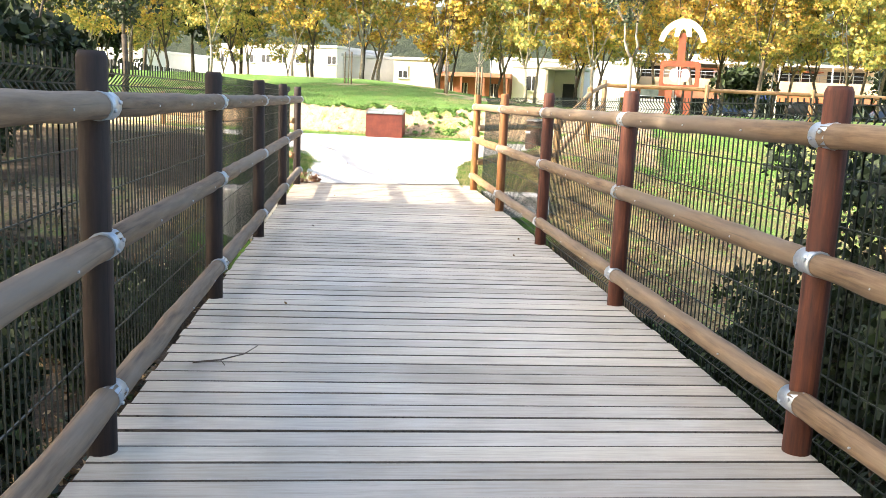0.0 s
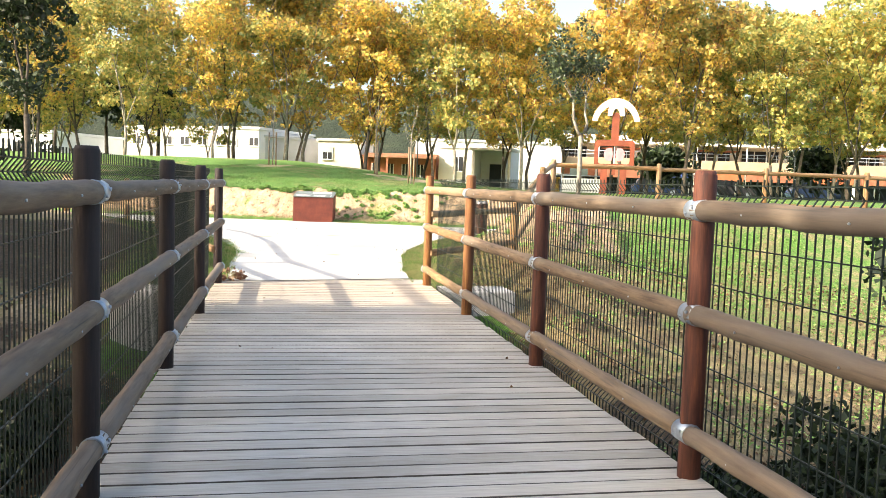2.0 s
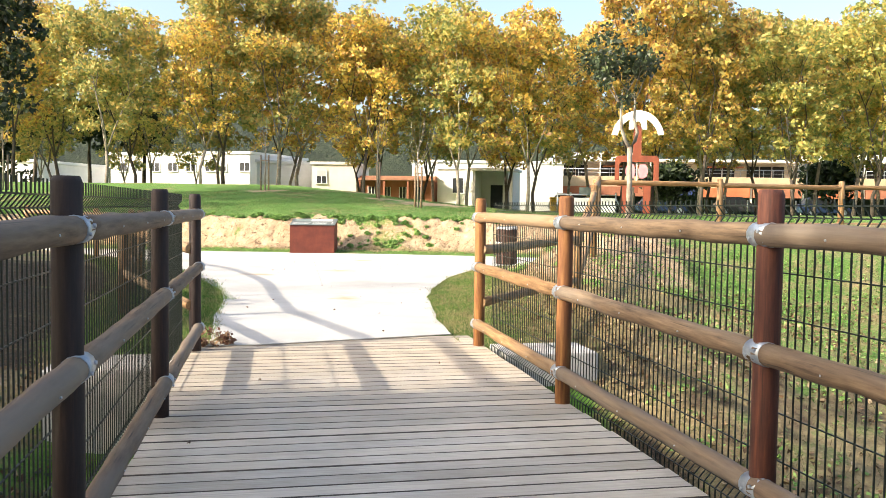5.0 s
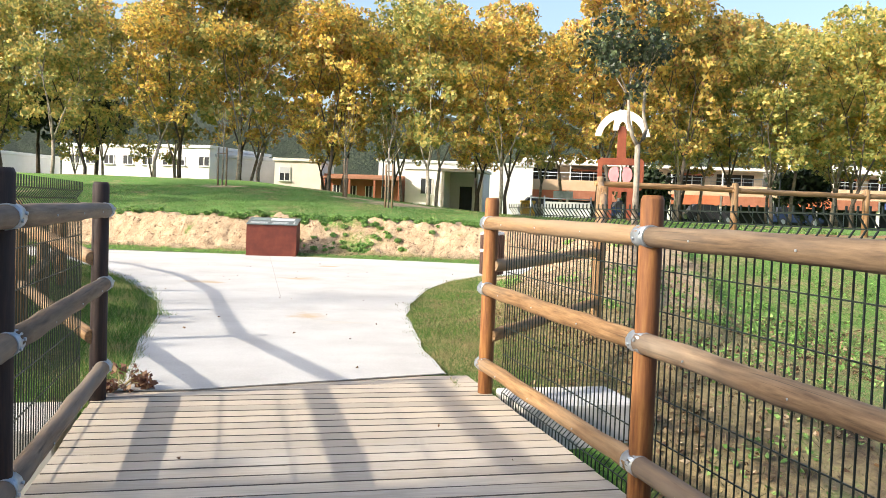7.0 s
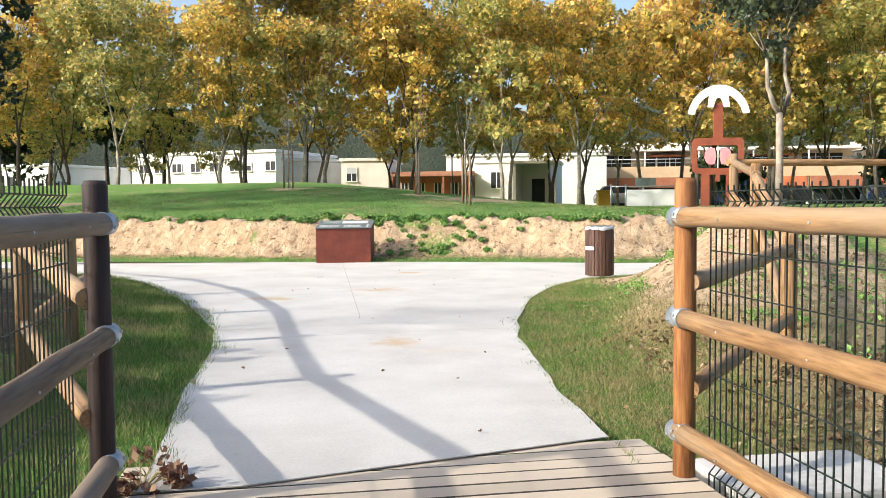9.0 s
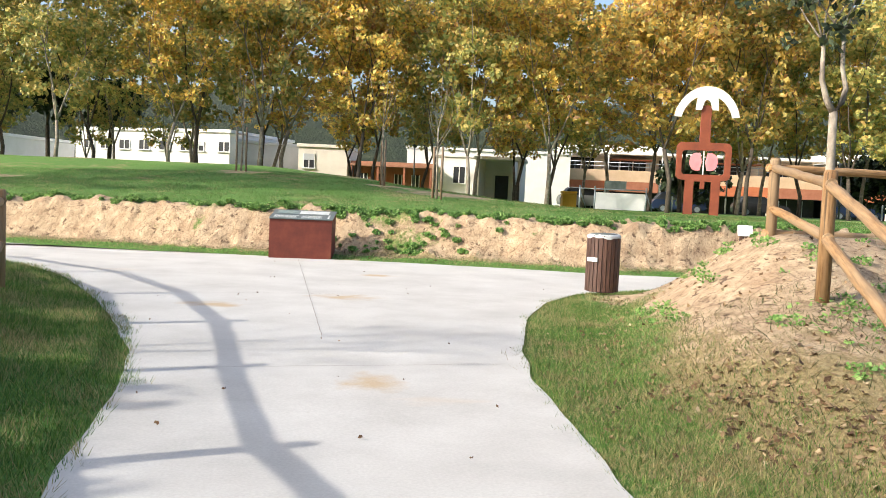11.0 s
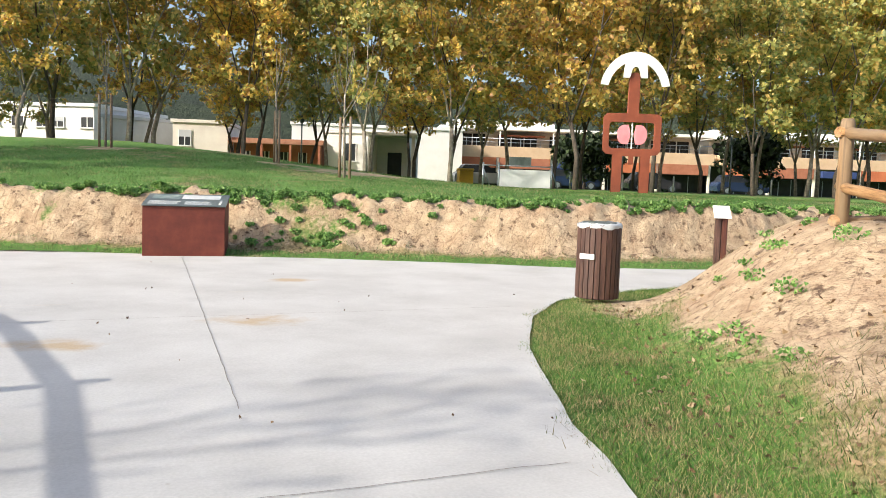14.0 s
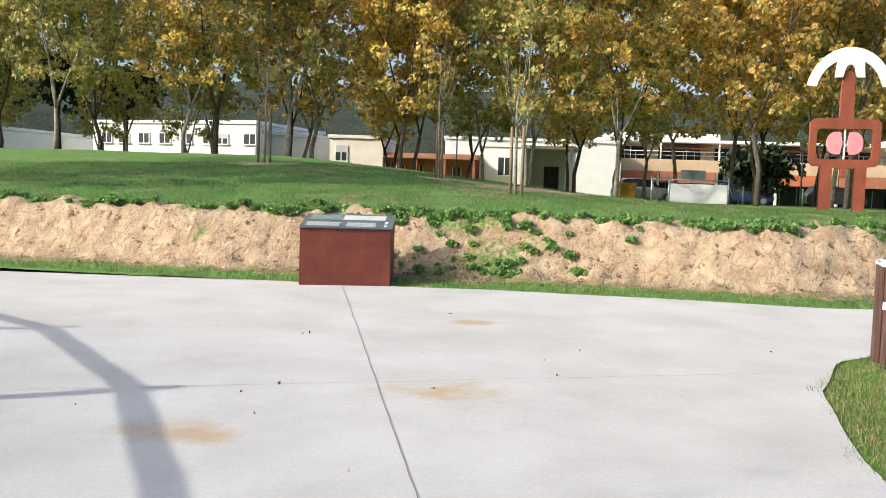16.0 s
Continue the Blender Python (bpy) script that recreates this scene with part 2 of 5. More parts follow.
GROUND = ground_material()


def blade_material(name, green, straw, share=0.5):
    """Grass blades that turn from green to straw in patches."""
    m = leaf_material(name, green, 0.7, 0.25)
    nt = m.node_tree
    b = nt.nodes["Principled BSDF"]
    base = b.inputs["Base Color"].links[0].from_socket
    v = object_coords(nt, (1, 1, 1), True)
    f = math_node(nt, "ADD", noise_of(nt, v, 1.4, 5, 0.7), math_node(nt, "MULTIPLY", math_node(nt, "SUBTRACT", island_of(nt), 0.5), 0.25))
    f = ramp(nt, f, [(share - 0.07, (0, 0, 0)), (share + 0.1, (0.85, 0.85, 0.85))])
    col = mix(nt, f, base, ramp(nt, island_of(nt), straw))
    nt.links.new(col, b.inputs["Base Color"])
    for n in nt.nodes:
        if n.bl_idname == "ShaderNodeBsdfTranslucent":
            nt.links.new(col, n.inputs[0])
    return m


def leaf_material(name, stops, rough=0.55, through_light=0.35):
    m, nt, b = material(name, rough)
    c = ramp(nt, island_of(nt), stops)
    rnd = ramp(nt, random_of(nt), [(0, (0.82, 0.8, 0.8)), (1, (1.12, 1.1, 1.0))])
    c = mix(nt, 1.0, c, rnd, "MULTIPLY")
    nt.links.new(c, b.inputs["Base Color"])
    tr = nt.nodes.new("ShaderNodeBsdfTranslucent")
    nt.links.new(c, tr.inputs[0])
    mx = nt.nodes.new("ShaderNodeMixShader")
    mx.inputs[0].default_value = through_light
    nt.links.new(b.outputs[0], mx.inputs[1])
    nt.links.new(tr.outputs[0], mx.inputs[2])
    nt.links.new(mx.outputs[0], nt.nodes["Material Output"].inputs[0])
    return m


AUTUMN = leaf_material("autumn_leaves", [(0.0, (0.27, 0.29, 0.1)), (0.22, (0.5, 0.46, 0.15)), (0.5, (0.87, 0.66, 0.18)), (0.72, (0.9, 0.64, 0.16)), (0.86, (0.6, 0.36, 0.13)), (1.0, (0.38, 0.22, 0.11))], 0.5, 0.55)
AUTUMN_GREEN = leaf_material("turning_leaves", [(0.0, (0.2, 0.26, 0.1)), (0.4, (0.42, 0.44, 0.15)), (0.75, (0.66, 0.56, 0.19)), (1.0, (0.66, 0.46, 0.17))], 0.5, 0.55)
EVERGREEN = leaf_material("evergreen_leaves", [(0.0, (0.008, 0.017, 0.007)), (0.6, (0.02, 0.038, 0.014)), (1.0, (0.055, 0.088, 0.03))], 0.7, 0.15)
FOOT_BLADES = leaf_material("foot_blades", [(0.0, (0.05, 0.045, 0.02)), (0.4, (0.13, 0.09, 0.045)), (0.8, (0.26, 0.19, 0.1)), (1.0, (0.1, 0.12, 0.04))], 0.8, 0.2)
YOUNG_LEAVES = leaf_material("young_evergreen_leaves", [(0.0, (0.02, 0.035, 0.02)), (0.6, (0.045, 0.07, 0.035)), (1.0, (0.11, 0.15, 0.06))], 0.45, 0.25)
STRAW = [(0.0, (0.14, 0.12, 0.045)), (0.5, (0.3, 0.24, 0.11)), (1.0, (0.46, 0.36, 0.19))]
BLADES = blade_material("grass_blades", [(0.0, (0.03, 0.085, 0.012)), (0.55, (0.09, 0.2, 0.03)), (0.85, (0.19, 0.29, 0.06)), (1.0, (0.36, 0.3, 0.14))], STRAW, 0.55)
LAWN_BLADES = blade_material("lawn_blades", [(0.0, (0.02, 0.075, 0.01)), (0.6, (0.05, 0.15, 0.02)), (0.93, (0.11, 0.2, 0.035)), (1.0, (0.2, 0.17, 0.08))], STRAW, 0.59)
SLOPE_BLADES = blade_material("slope_blades", [(0.0, (0.05, 0.07, 0.02)), (0.5, (0.12, 0.14, 0.045)), (1.0, (0.22, 0.22, 0.09))], [(0.0, (0.08, 0.06, 0.03)), (0.5, (0.18, 0.135, 0.07)), (1.0, (0.33, 0.26, 0.15))], 0.47)
DRY_BLADES = leaf_material("dry_grass_blades", [(0.0, (0.16, 0.19, 0.06)), (0.4, (0.33, 0.27, 0.13)), (0.8, (0.5, 0.41, 0.23)), (1.0, (0.26, 0.15, 0.08))], 0.7, 0.25)
BARK = simple("plane_tree_bark", [(0.3, (0.13, 0.11, 0.085)), (0.5, (0.24, 0.21, 0.17)), (0.72, (0.4, 0.37, 0.3))], 5, 0.9, 0, 0.5, 0.02)
DARK_BARK = simple("dark_bark", [(0.3, (0.04, 0.032, 0.025)), (0.7, (0.11, 0.09, 0.07))], 7, 0.9, 0, 0.5, 0.02)


# ---- building helpers ----
def mesh_of(name, bm):
    me = bpy.data.meshes.new(name)
    bm.to_mesh(me)
    bm.free()
    return me


def raw_mesh(name, verts, faces, smooth=False):
    me = bpy.data.meshes.new(name)
    me.from_pydata([tuple(v) for v in verts], [], faces)
    if smooth:
        me.polygons.foreach_set("use_smooth", [True] * len(me.polygons))
    return me


def thing(name, x=0, y=0, z=0, rz=0, label="", category="", group="", kind=""):
    ob = new(name)
    ob.empty_display_size = 0.1
    ob.matrix_basis = pose(x, y, z, 0, 0, rz)
    return tagged(ob, label, category, group, kind)


def part(name, data, mat, parent=None, label="", m=None):
    """Links a bmesh or mesh as one mesh object under a thing or a part."""
    me = mesh_of(name, data) if isinstance(data, bmesh.types.BMesh) else data
    if mat and not me.materials:
        me.materials.append(mat)
    ob = new(name, me)
    if parent is not None:
        ob.parent = parent
    if m is not None:
        ob.matrix_basis = m
    if label:
        ob["label"] = label
    return ob


def add_box(bm, x0, x1, y0, y1, z0, z1, bevel=0.0):
    g = bmesh.ops.create_cube(bm, size=1.0, matrix=Matrix.LocRotScale(((x0 + x1) / 2, (y0 + y1) / 2, (z0 + z1) / 2), None, (x1 - x0, y1 - y0, z1 - z0)))
    if bevel:
        edges = list({e for v in g["verts"] for e in v.link_edges})
        bmesh.ops.bevel(bm, geom=edges, offset=bevel, segments=2, affect="EDGES", profile=0.6)
    return bm


def box(x0, x1, y0, y1, z0, z1, bevel=0.0):
    return add_box(bmesh.new(), x0, x1, y0, y1, z0, z1, bevel)


def add_tube(bm, pts, radii, sides=8, cap=True):
    """A tube through pts with a radius at each."""
    rings = []
    pts = [Vector(p) for p in pts]
    for i, p in enumerate(pts):
        d = (pts[min(i + 1, len(pts) - 1)] - pts[max(i - 1, 0)]).normalized()
        up = Vector((0, 0, 1)) if abs(d.z) < 0.9 else Vector((1, 0, 0))
        a = d.cross(up).normalized()
        b = a.cross(d).normalized()
        r = radii[i] if isinstance(radii, (list, tuple)) else radii
        rings.append([bm.verts.new(p + (a * math.cos(2 * math.pi * k / sides) + b * math.sin(2 * math.pi * k / sides)) * r) for k in range(sides)])
    for r0, r1 in zip(rings, rings[1:]):
        for k in range(sides):
            f = bm.faces.new((r0[k], r0[(k + 1) % sides], r1[(k + 1) % sides], r1[k]))
            f.smooth = True
    if cap:
        bm.faces.new(rings[0][::-1])
        bm.faces.new(rings[-1])
    return bm


def tube(pts, radii, sides=8):
    bm = add_tube(bmesh.new(), pts, radii, sides)
    bmesh.ops.recalc_face_normals(bm, faces=bm.faces)
    return bm


def smooth01(a, b, v):
    t = np.clip((v - a) / (b - a), 0, 1)
    return t * t * (3 - 2 * t)


# ---- plan of the ground ----
LEFT_EDGE = [(13.0, -0.72), (14.8, -0.8), (16.5, -0.78), (17.5, -0.87), (18.6, -1.12), (20.2, -1.56), (22.1, -2.25), (23.4, -2.95), (25.0, -4.6), (26.2, -7.5), (27.0, -12.0), (27.6, -40.0)]
RIGHT_EDGE = [(12.6, 1.5), (14.2, 1.57), (15.6, 1.75), (16.6, 1.88), (17.6, 2.13), (19.3, 2.72), (20.6, 3.4), (21.4, 4.1), (22.0, 5.4), (22.35, 8.0), (22.5, 14.0), (22.6, 40.0)]
LE = np.array(LEFT_EDGE)
RE = np.array(RIGHT_EDGE)


def left_edge(y):
    return np.interp(y, LE[:, 0], LE[:, 1])


def right_edge(y):
    return np.interp(y, RE[:, 0], RE[:, 1])


def far_edge(x):
    return np.interp(x, [-40, -12, -4, 0.2, 2.4, 4.0, 5.9, 7.4, 12, 40], [31.0, 29.6, 27.45, 25.98, 25.42, 24.88, 24.1, 23.85, 23.8, 23.8])


def path_level(y):
    return 0.008 + 0.1 * smooth01(13.5, 25.5, y)


def wobble(x, y, s, seed=0.0):
    return np.array([noise.noise(Vector((a * s + seed, b * s - seed, seed))) for a, b in zip(np.ravel(x), np.ravel(y))]).reshape(np.shape(x))


def ground_shape(x, y):
    """Height, bareness and dryness of the ground at arrays x, y."""
    x, y = np.asarray(x, float), np.asarray(y, float)
    n1, n2, n3 = wobble(x, y, 0.45), wobble(x, y, 1.7, 5.1), wobble(x, y, 4.5, 9.3)
    level = path_level(y)
    # the dry stream bed that the bridge crosses
    dip = smooth01(-7.5, -2.0, y) * (1 - smooth01(9.3, 14.0, y))
    h = level - 0.02 - 1.12 * dip - 0.5 * dip * np.exp(-((x - 2.5) / 0.9) ** 2) * (1 - smooth01(8.0, 10.5, y))
    # it stays steep close along the bridge, up to the abutments
    flank = np.exp(-((x - 2.3) / 0.6) ** 2) + np.exp(-((x + 1.5) / 0.6) ** 2)
    h = h - 0.55 * np.minimum(flank, 1) * smooth01(8.0, 10.0, y) * (1 - smooth01(11.9, 12.7, y))
    # the dike on the right with the fence on its crest
    off = x - right_edge(y)
    dike = 0.98 * np.exp(-np.clip(np.abs(y - 19.4) - 0.5, 0, None) ** 2 / 5.2) * smooth01(0.85, 3.1, off + 0.3 * n1)
    spur = 0.3 * np.exp(-((x - 3.6) / 1.3) ** 2 - ((y - 16.2) / 2.0) ** 2)
    tip = 1 - smooth01(20.4, 21.9, y) * (x > 2)
    bin_rise = 0.11 * np.exp(-((x - 4.35) / 0.55) ** 2 - ((y - 20.85) / 0.6) ** 2)
    right = (dike + spur * smooth01(0.2, 1.6, off) + bin_rise * smooth01(0.05, 0.4, off)) * tip
    field = -0.35 * smooth01(3.5, 7.5, x) * (1 - smooth01(13.5, 18.5, y)) * smooth01(8, 12, y)
    h = h + np.where(x > 0.4, right + field, 0.0)
    # a low shoulder on the left
    offl = left_edge(y) - x
    h = h + np.where(x < 0.4, 0.25 * smooth01(0.2, 2.5, offl) * smooth01(13.2, 15.5, y) * (1 - smooth01(27, 30, y)), 0)
    # cut bank and the lawn above it
    d = (y - far_edge(x)) * 0.95
    foot = 0.62 + 0.16 * n1
    face = smooth01(foot, foot + 0.62 + 0.12 * n2, d)
    swell = smooth01(2.0, 13.0, d) * (1 - 0.75 * smooth01(16, 30, d)) * (1 - smooth01(-1.0, 11.0, x)) * 1.0
    lawn = 0.94 + 0.12 * smooth01(1.3, 4, d) + swell + 0.03 * n1
    verge = level + 0.12 * smooth01(0, 0.7, d)
    h = np.where(d > 0, verge + (lawn - verge) * face, h)
    rough_face = np.where((d > foot - 0.1) & (d < foot + 0.9), 1.0, 0.0)
    h = h + rough_face * (0.09 * n2 + 0.09 * n3 + 0.08 * wobble(x, y, 9.0, 2.2))
    # keep the paving clear
    on_path = (y > 12.9) & (x > left_edge(y) - 0.02) & (x < right_edge(y) + 0.02) & (d < 0.04)
    edge_gap = np.minimum(np.where(x > 0.4, off, offl), 9)
    h = h + np.where(on_path | (d > 0), 0, 0.025 * n2 * smooth01(0, 0.5, edge_gap) + 0.02 * smooth01(0, 0.15, edge_gap))
    h = np.where(on_path, level - 0.012, h)
    h = np.where((x < -1.5) & (y > 25) & (d > -0.1) & (d < 0.12), np.maximum(h, level + 0.016), h)
    h = np.where((y > 60), 1.0 * (1 - smooth01(60, 75, y)) + 0.9 * smooth01(60, 75, y), h)
    bare = rough_face * (0.85 - 0.42 * np.exp(-((x - 2.55) / 0.75) ** 2)) + 0.15 * n1 * rough_face
    bare = np.where((d > 0) & (d <= foot - 0.1), 0.22, bare)
    mound_bare = 0.92 * smooth01(0.85, 1.75, off + 0.5 * n1) * (1 - smooth01(3.3, 4.6, off)) * np.exp(-((y - 18.4) / 2.9) ** 4)
    mound_bare = np.maximum(mound_bare, 0.8 * np.exp(-((x - 4.6) / 0.9) ** 2 - ((y - 20.6) / 0.9) ** 2))
    bare = np.maximum(bare, np.where((x < 0.4) & (d < 0), 0.5 * smooth01(0.9, 1.8, offl), 0))
    bare = np.maximum(bare, np.where((x > 2) & (d < 0), mound_bare, 0))
    bare = np.maximum(bare, np.where(x < 0.4, 0.5, 0.34 + 0.2 * n1) * np.sqrt(dip))
    bare = np.maximum(bare, np.where(d > 1.6, 0.75 * np.exp(-((x - 5.2 - 0.25 * (y - 33)) / 2.2) ** 2 - ((y - 33) / 1.6) ** 2), 0))
    dry = np.where(x > 0.4, 0.72 * smooth01(0.45, 1.6, off), 0.15 + 0.6 * smooth01(0.8, 1.7, offl)) * (d < 0)
    dry = dry + np.where((x > 0.4) & (d < 0), 0.4 * (1 - smooth01(15.0, 18.0, y)) * (y > 12.5), 0)
    meadow = smooth01(3.8, 5.6, x + 0.7 * n1 + 0.4 * n2) * smooth01(8.0, 11.0, y + n1) * (1 - smooth01(18.0, 19.5, y)) * (d < 0)
    dry = dry * (1 - meadow) + meadow * (0.42 + 0.4 * (1 - smooth01(10.5, 14.0, y + 1.2 * n1)))
    dry = np.maximum(dry, 0.85 * (x > 0.4) * smooth01(1.7, 2.2, x) * (1 - smooth01(8.5, 12.0, y + 1.3 * n1)) * (y > -8))
    dry = np.maximum(dry, 0.45 * dip)
    dry = np.where(d > 1.6, 0.2 + 0.55 * np.clip(n1 + 0.5 * n2, 0, 1), dry)
    for px, py in ((-0.5, 35.6), (-6.5, 34.2), (3.6, 34.2)):
        bare = np.maximum(bare, np.where(d > 1.6, 0.72 * np.exp(-((x - px) / 1.1) ** 2 - ((y - py) / 0.7) ** 2), 0))
    dry = np.where((d >= foot) & (d <= 1.6), 0.6 + 0.3 * n2, dry)
    dry = np.where((d > 0) & (d < foot), 0.2 + 0.8 * smooth01(0.25, 0.6, d), dry)
    return h, bare, dry


def litter_and_shade(x, y):
    """Dark fallen litter under the evergreens; along the bridge foot and left verge it also paints shade."""
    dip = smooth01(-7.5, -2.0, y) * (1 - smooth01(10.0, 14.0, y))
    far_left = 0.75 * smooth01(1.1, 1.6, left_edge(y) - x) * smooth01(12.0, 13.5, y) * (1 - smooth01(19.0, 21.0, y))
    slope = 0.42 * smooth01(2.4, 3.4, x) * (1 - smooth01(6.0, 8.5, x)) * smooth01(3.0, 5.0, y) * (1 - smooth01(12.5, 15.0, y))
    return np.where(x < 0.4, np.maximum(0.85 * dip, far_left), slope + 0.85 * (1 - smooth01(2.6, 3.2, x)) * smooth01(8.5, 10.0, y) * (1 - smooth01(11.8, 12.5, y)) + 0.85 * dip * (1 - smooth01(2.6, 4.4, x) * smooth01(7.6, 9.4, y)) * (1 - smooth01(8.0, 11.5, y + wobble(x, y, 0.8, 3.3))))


def ground_height(x, y):
    return float(ground_shape(np.array([x]), np.array([y]))[0][0])


def spaced(*runs):
    out = []
    for a, b, step in runs:
        out += list(np.arange(a, b, step))
    return np.array(out)


def build_ground():
    xs = spaced((-2500, -300, 700), (-300, -60, 40), (-60, -16, 4), (-16, -6, 0.5), (-6, 12, 0.1), (12, 22, 0.5), (22, 62, 4), (62, 300, 40), (300, 2600, 700))
    ys = spaced((-2500, -300, 700), (-300, -40, 40), (-40, -8, 2), (-8, 12, 0.3), (12, 23.6, 0.14), (23.6, 29.2, 0.075), (29.2, 46, 0.5), (46, 90, 4), (90, 300, 40), (300, 2600, 700))
    gx, gy = np.meshgrid(xs, ys)
    h, bare, dry = ground_shape(gx, gy)
    nx, ny = len(xs), len(ys)
    verts = np.stack([gx.ravel(), gy.ravel(), h.ravel()], 1)
    faces = [(j * nx + i, j * nx + i + 1, (j + 1) * nx + i + 1, (j + 1) * nx + i) for j in range(ny - 1) for i in range(nx - 1)]
    me = raw_mesh("ground", verts, faces, True)
    for name, values in (("soil", bare), ("dry", dry), ("litter", litter_and_shade(gx, gy))):
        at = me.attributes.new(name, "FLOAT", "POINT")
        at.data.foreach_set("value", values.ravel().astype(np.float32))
    return tagged(part("ground", me, GROUND), "grassy park ground with bare sandy banks", "ground", kind="structure")


build_ground()


def build_path():
    """Pale concrete paving between the grass edges, its near end skewed at the deck."""
    rows = []
    for y in np.arange(12.9, 31.0, 0.12):
        lo, hi = float(left_edge(y)) + 0.035 * noise.noise(Vector((y * 1.9, 1, 0))) - 0.02, float(right_edge(y)) + 0.035 * noise.noise(Vector((y * 1.9, 7, 0))) + 0.02
        xs = np.linspace(max(lo, -30), min(hi, 30), 60)
        rows.append([(x, y) for x in xs])
    bm = bmesh.new()
    grid, ends = [], set()
    for row in rows:
        line = []
        for x, y in row:
            yy = min(y, float(far_edge(x)) + 0.03 * math.sin(x * 3.1) + 0.03)
            seam = 12.84 + (x + 0.56) * 0.236
            cut = yy < y
            yy = max(yy, seam)
            line.append(bm.verts.new((x, yy, path_level(yy))))
            if cut:
                ends.add(line[-1])
        grid.append(line)
    for a, b in zip(grid, grid[1:]):
        for i in range(len(a) - 1):
            if {a[i], a[i + 1], b[i], b[i + 1]} <= ends:
                continue
            if (b[i].co - a[i].co).length > 1e-4 or (b[i + 1].co - a[i + 1].co).length > 1e-4:
                bm.faces.new((a[i], a[i + 1], b[i + 1], b[i]))
    bmesh.ops.remove_doubles(bm, verts=bm.verts, dist=0.0008)
    bmesh.ops.dissolve_degenerate(bm, edges=bm.edges, dist=0.0005)
    top = list(bm.faces)
    ext = bmesh.ops.extrude_face_region(bm, geom=top)
    for v in [g for g in ext["geom"] if isinstance(g, bmesh.types.BMVert)]:
        v.co.z += 0.006
    bmesh.ops.recalc_face_normals(bm, faces=bm.faces)
    return tagged(part("path", bm, CONCRETE), "pale cast concrete footpath with faint stains", "path", kind="structure")


paving = build_path()


def joint_line(points, width):
    """A thin dark crack or joint that lies on the paving."""
    verts, faces = [], []
    for i, (x, y) in enumerate(points):
        a = points[max(i - 1, 0)]
        b = points[min(i + 1, len(points) - 1)]
        d = Vector((b[0] - a[0], b[1] - a[1], 0)).normalized()
        s = Vector((-d.y, d.x, 0)) * width / 2
        z = path_level(y) + 0.0105
        verts += [(x + s.x, y + s.y, z), (x - s.x, y - s.y, z)]
    for i in range(len(points) - 1):
        faces.append((2 * i, 2 * i + 1, 2 * i + 3, 2 * i + 2))
    return raw_mesh("joint", verts, faces)


JOINT = simple("dark_joint", [(0.3, (0.16, 0.14, 0.12)), (0.7, (0.28, 0.25, 0.21))], 20, 0.9)
rj = random.Random(8)
part("joint", joint_line([(0.565 + 0.02 * (y - 18.5) + rj.uniform(-0.004, 0.004), y) for y in np.arange(18.2, 25.7, 0.15)], 0.0045), JOINT, paving)
for yj, x0, x1 in ((17.0, -0.8, 1.95), (20.9, -1.4, 3.5)):
    part("joint", joint_line([(x, yj + 0.05 * (x - 0.5) + rj.uniform(-0.01, 0.01)) for x in np.arange(x0, x1, 0.12)], 0.005), JOINT, paving)


# ---- the bridge ----
POST_Y = [3.575 + 2.284 * i for i in range(-3, 5)]
LEFT_POST, RIGHT_POST, LEFT_RAIL, RIGHT_RAIL = -0.838, 1.668, -0.808, 1.645
RAIL_Z = (0.2, 0.722, 1.173)

POST_MESH = tube([(0, 0, -0.35), (0, 0, 0.5), (0, 0, 1.325), (0, 0, 1.345)], [0.051, 0.05, 0.049, 0.041], 16)
POST_MESH = mesh_of("post", POST_MESH)
POST_MESH.materials.append(POST_WOOD)


HONEY_POST_MESH = POST_MESH.copy()
HONEY_POST_MESH.materials[0] = HONEY_POST_WOOD
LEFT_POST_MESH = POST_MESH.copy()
LEFT_POST_MESH.materials[0] = BACKLIT_POST_WOOD


def rail_mesh(length, r, seed):
    rng = random.Random(seed)
    n = 12
    pts = [(rng.uniform(-1, 1) * 0.004, rng.uniform(-1, 1) * 0.004, -length / 2 + length * i / n) for i in range(n + 1)]
    me = mesh_of("rail", tube(pts, [r * rng.uniform(0.95, 1.05) for _ in pts], 12))
    return me


RAILS = [rail_mesh(2.278, 0.045, s) for s in range(4)]
LEFT_RAILS = [me.copy() for me in RAILS]
HONEY_RAILS = [me.copy() for me in RAILS]
for group_, wood in ((RAILS, RAIL_WOOD), (LEFT_RAILS, BACKLIT_RAIL_WOOD), (HONEY_RAILS, FENCE_WOOD)):
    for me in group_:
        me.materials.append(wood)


def band_mesh():
    """A galvanised strap round the rail joint with two bolts."""
    bm = bmesh.new()
    add_tube(bm, [(0, 0, -0.052), (0, 0, 0.052)], 0.0478, 14)
    for z, y in ((-0.03, 0.014), (0.028, -0.012)):
        add_tube(bm, [(0.045, y, z), (0.054, y, z)], 0.007, 6)
    add_box(bm, -0.055, 0.0, -0.012, 0.012, -0.045, 0.045)
    bmesh.ops.recalc_face_normals(bm, faces=bm.faces)
    return mesh_of("strap", bm)


STRAP = band_mesh()
STRAP.materials.append(STEEL)


NAIL = mesh_of("nail", tube([(0, 0, -0.003), (0, 0, 0.003)], 0.0042, 8))
NAIL.materials.append(STEEL)


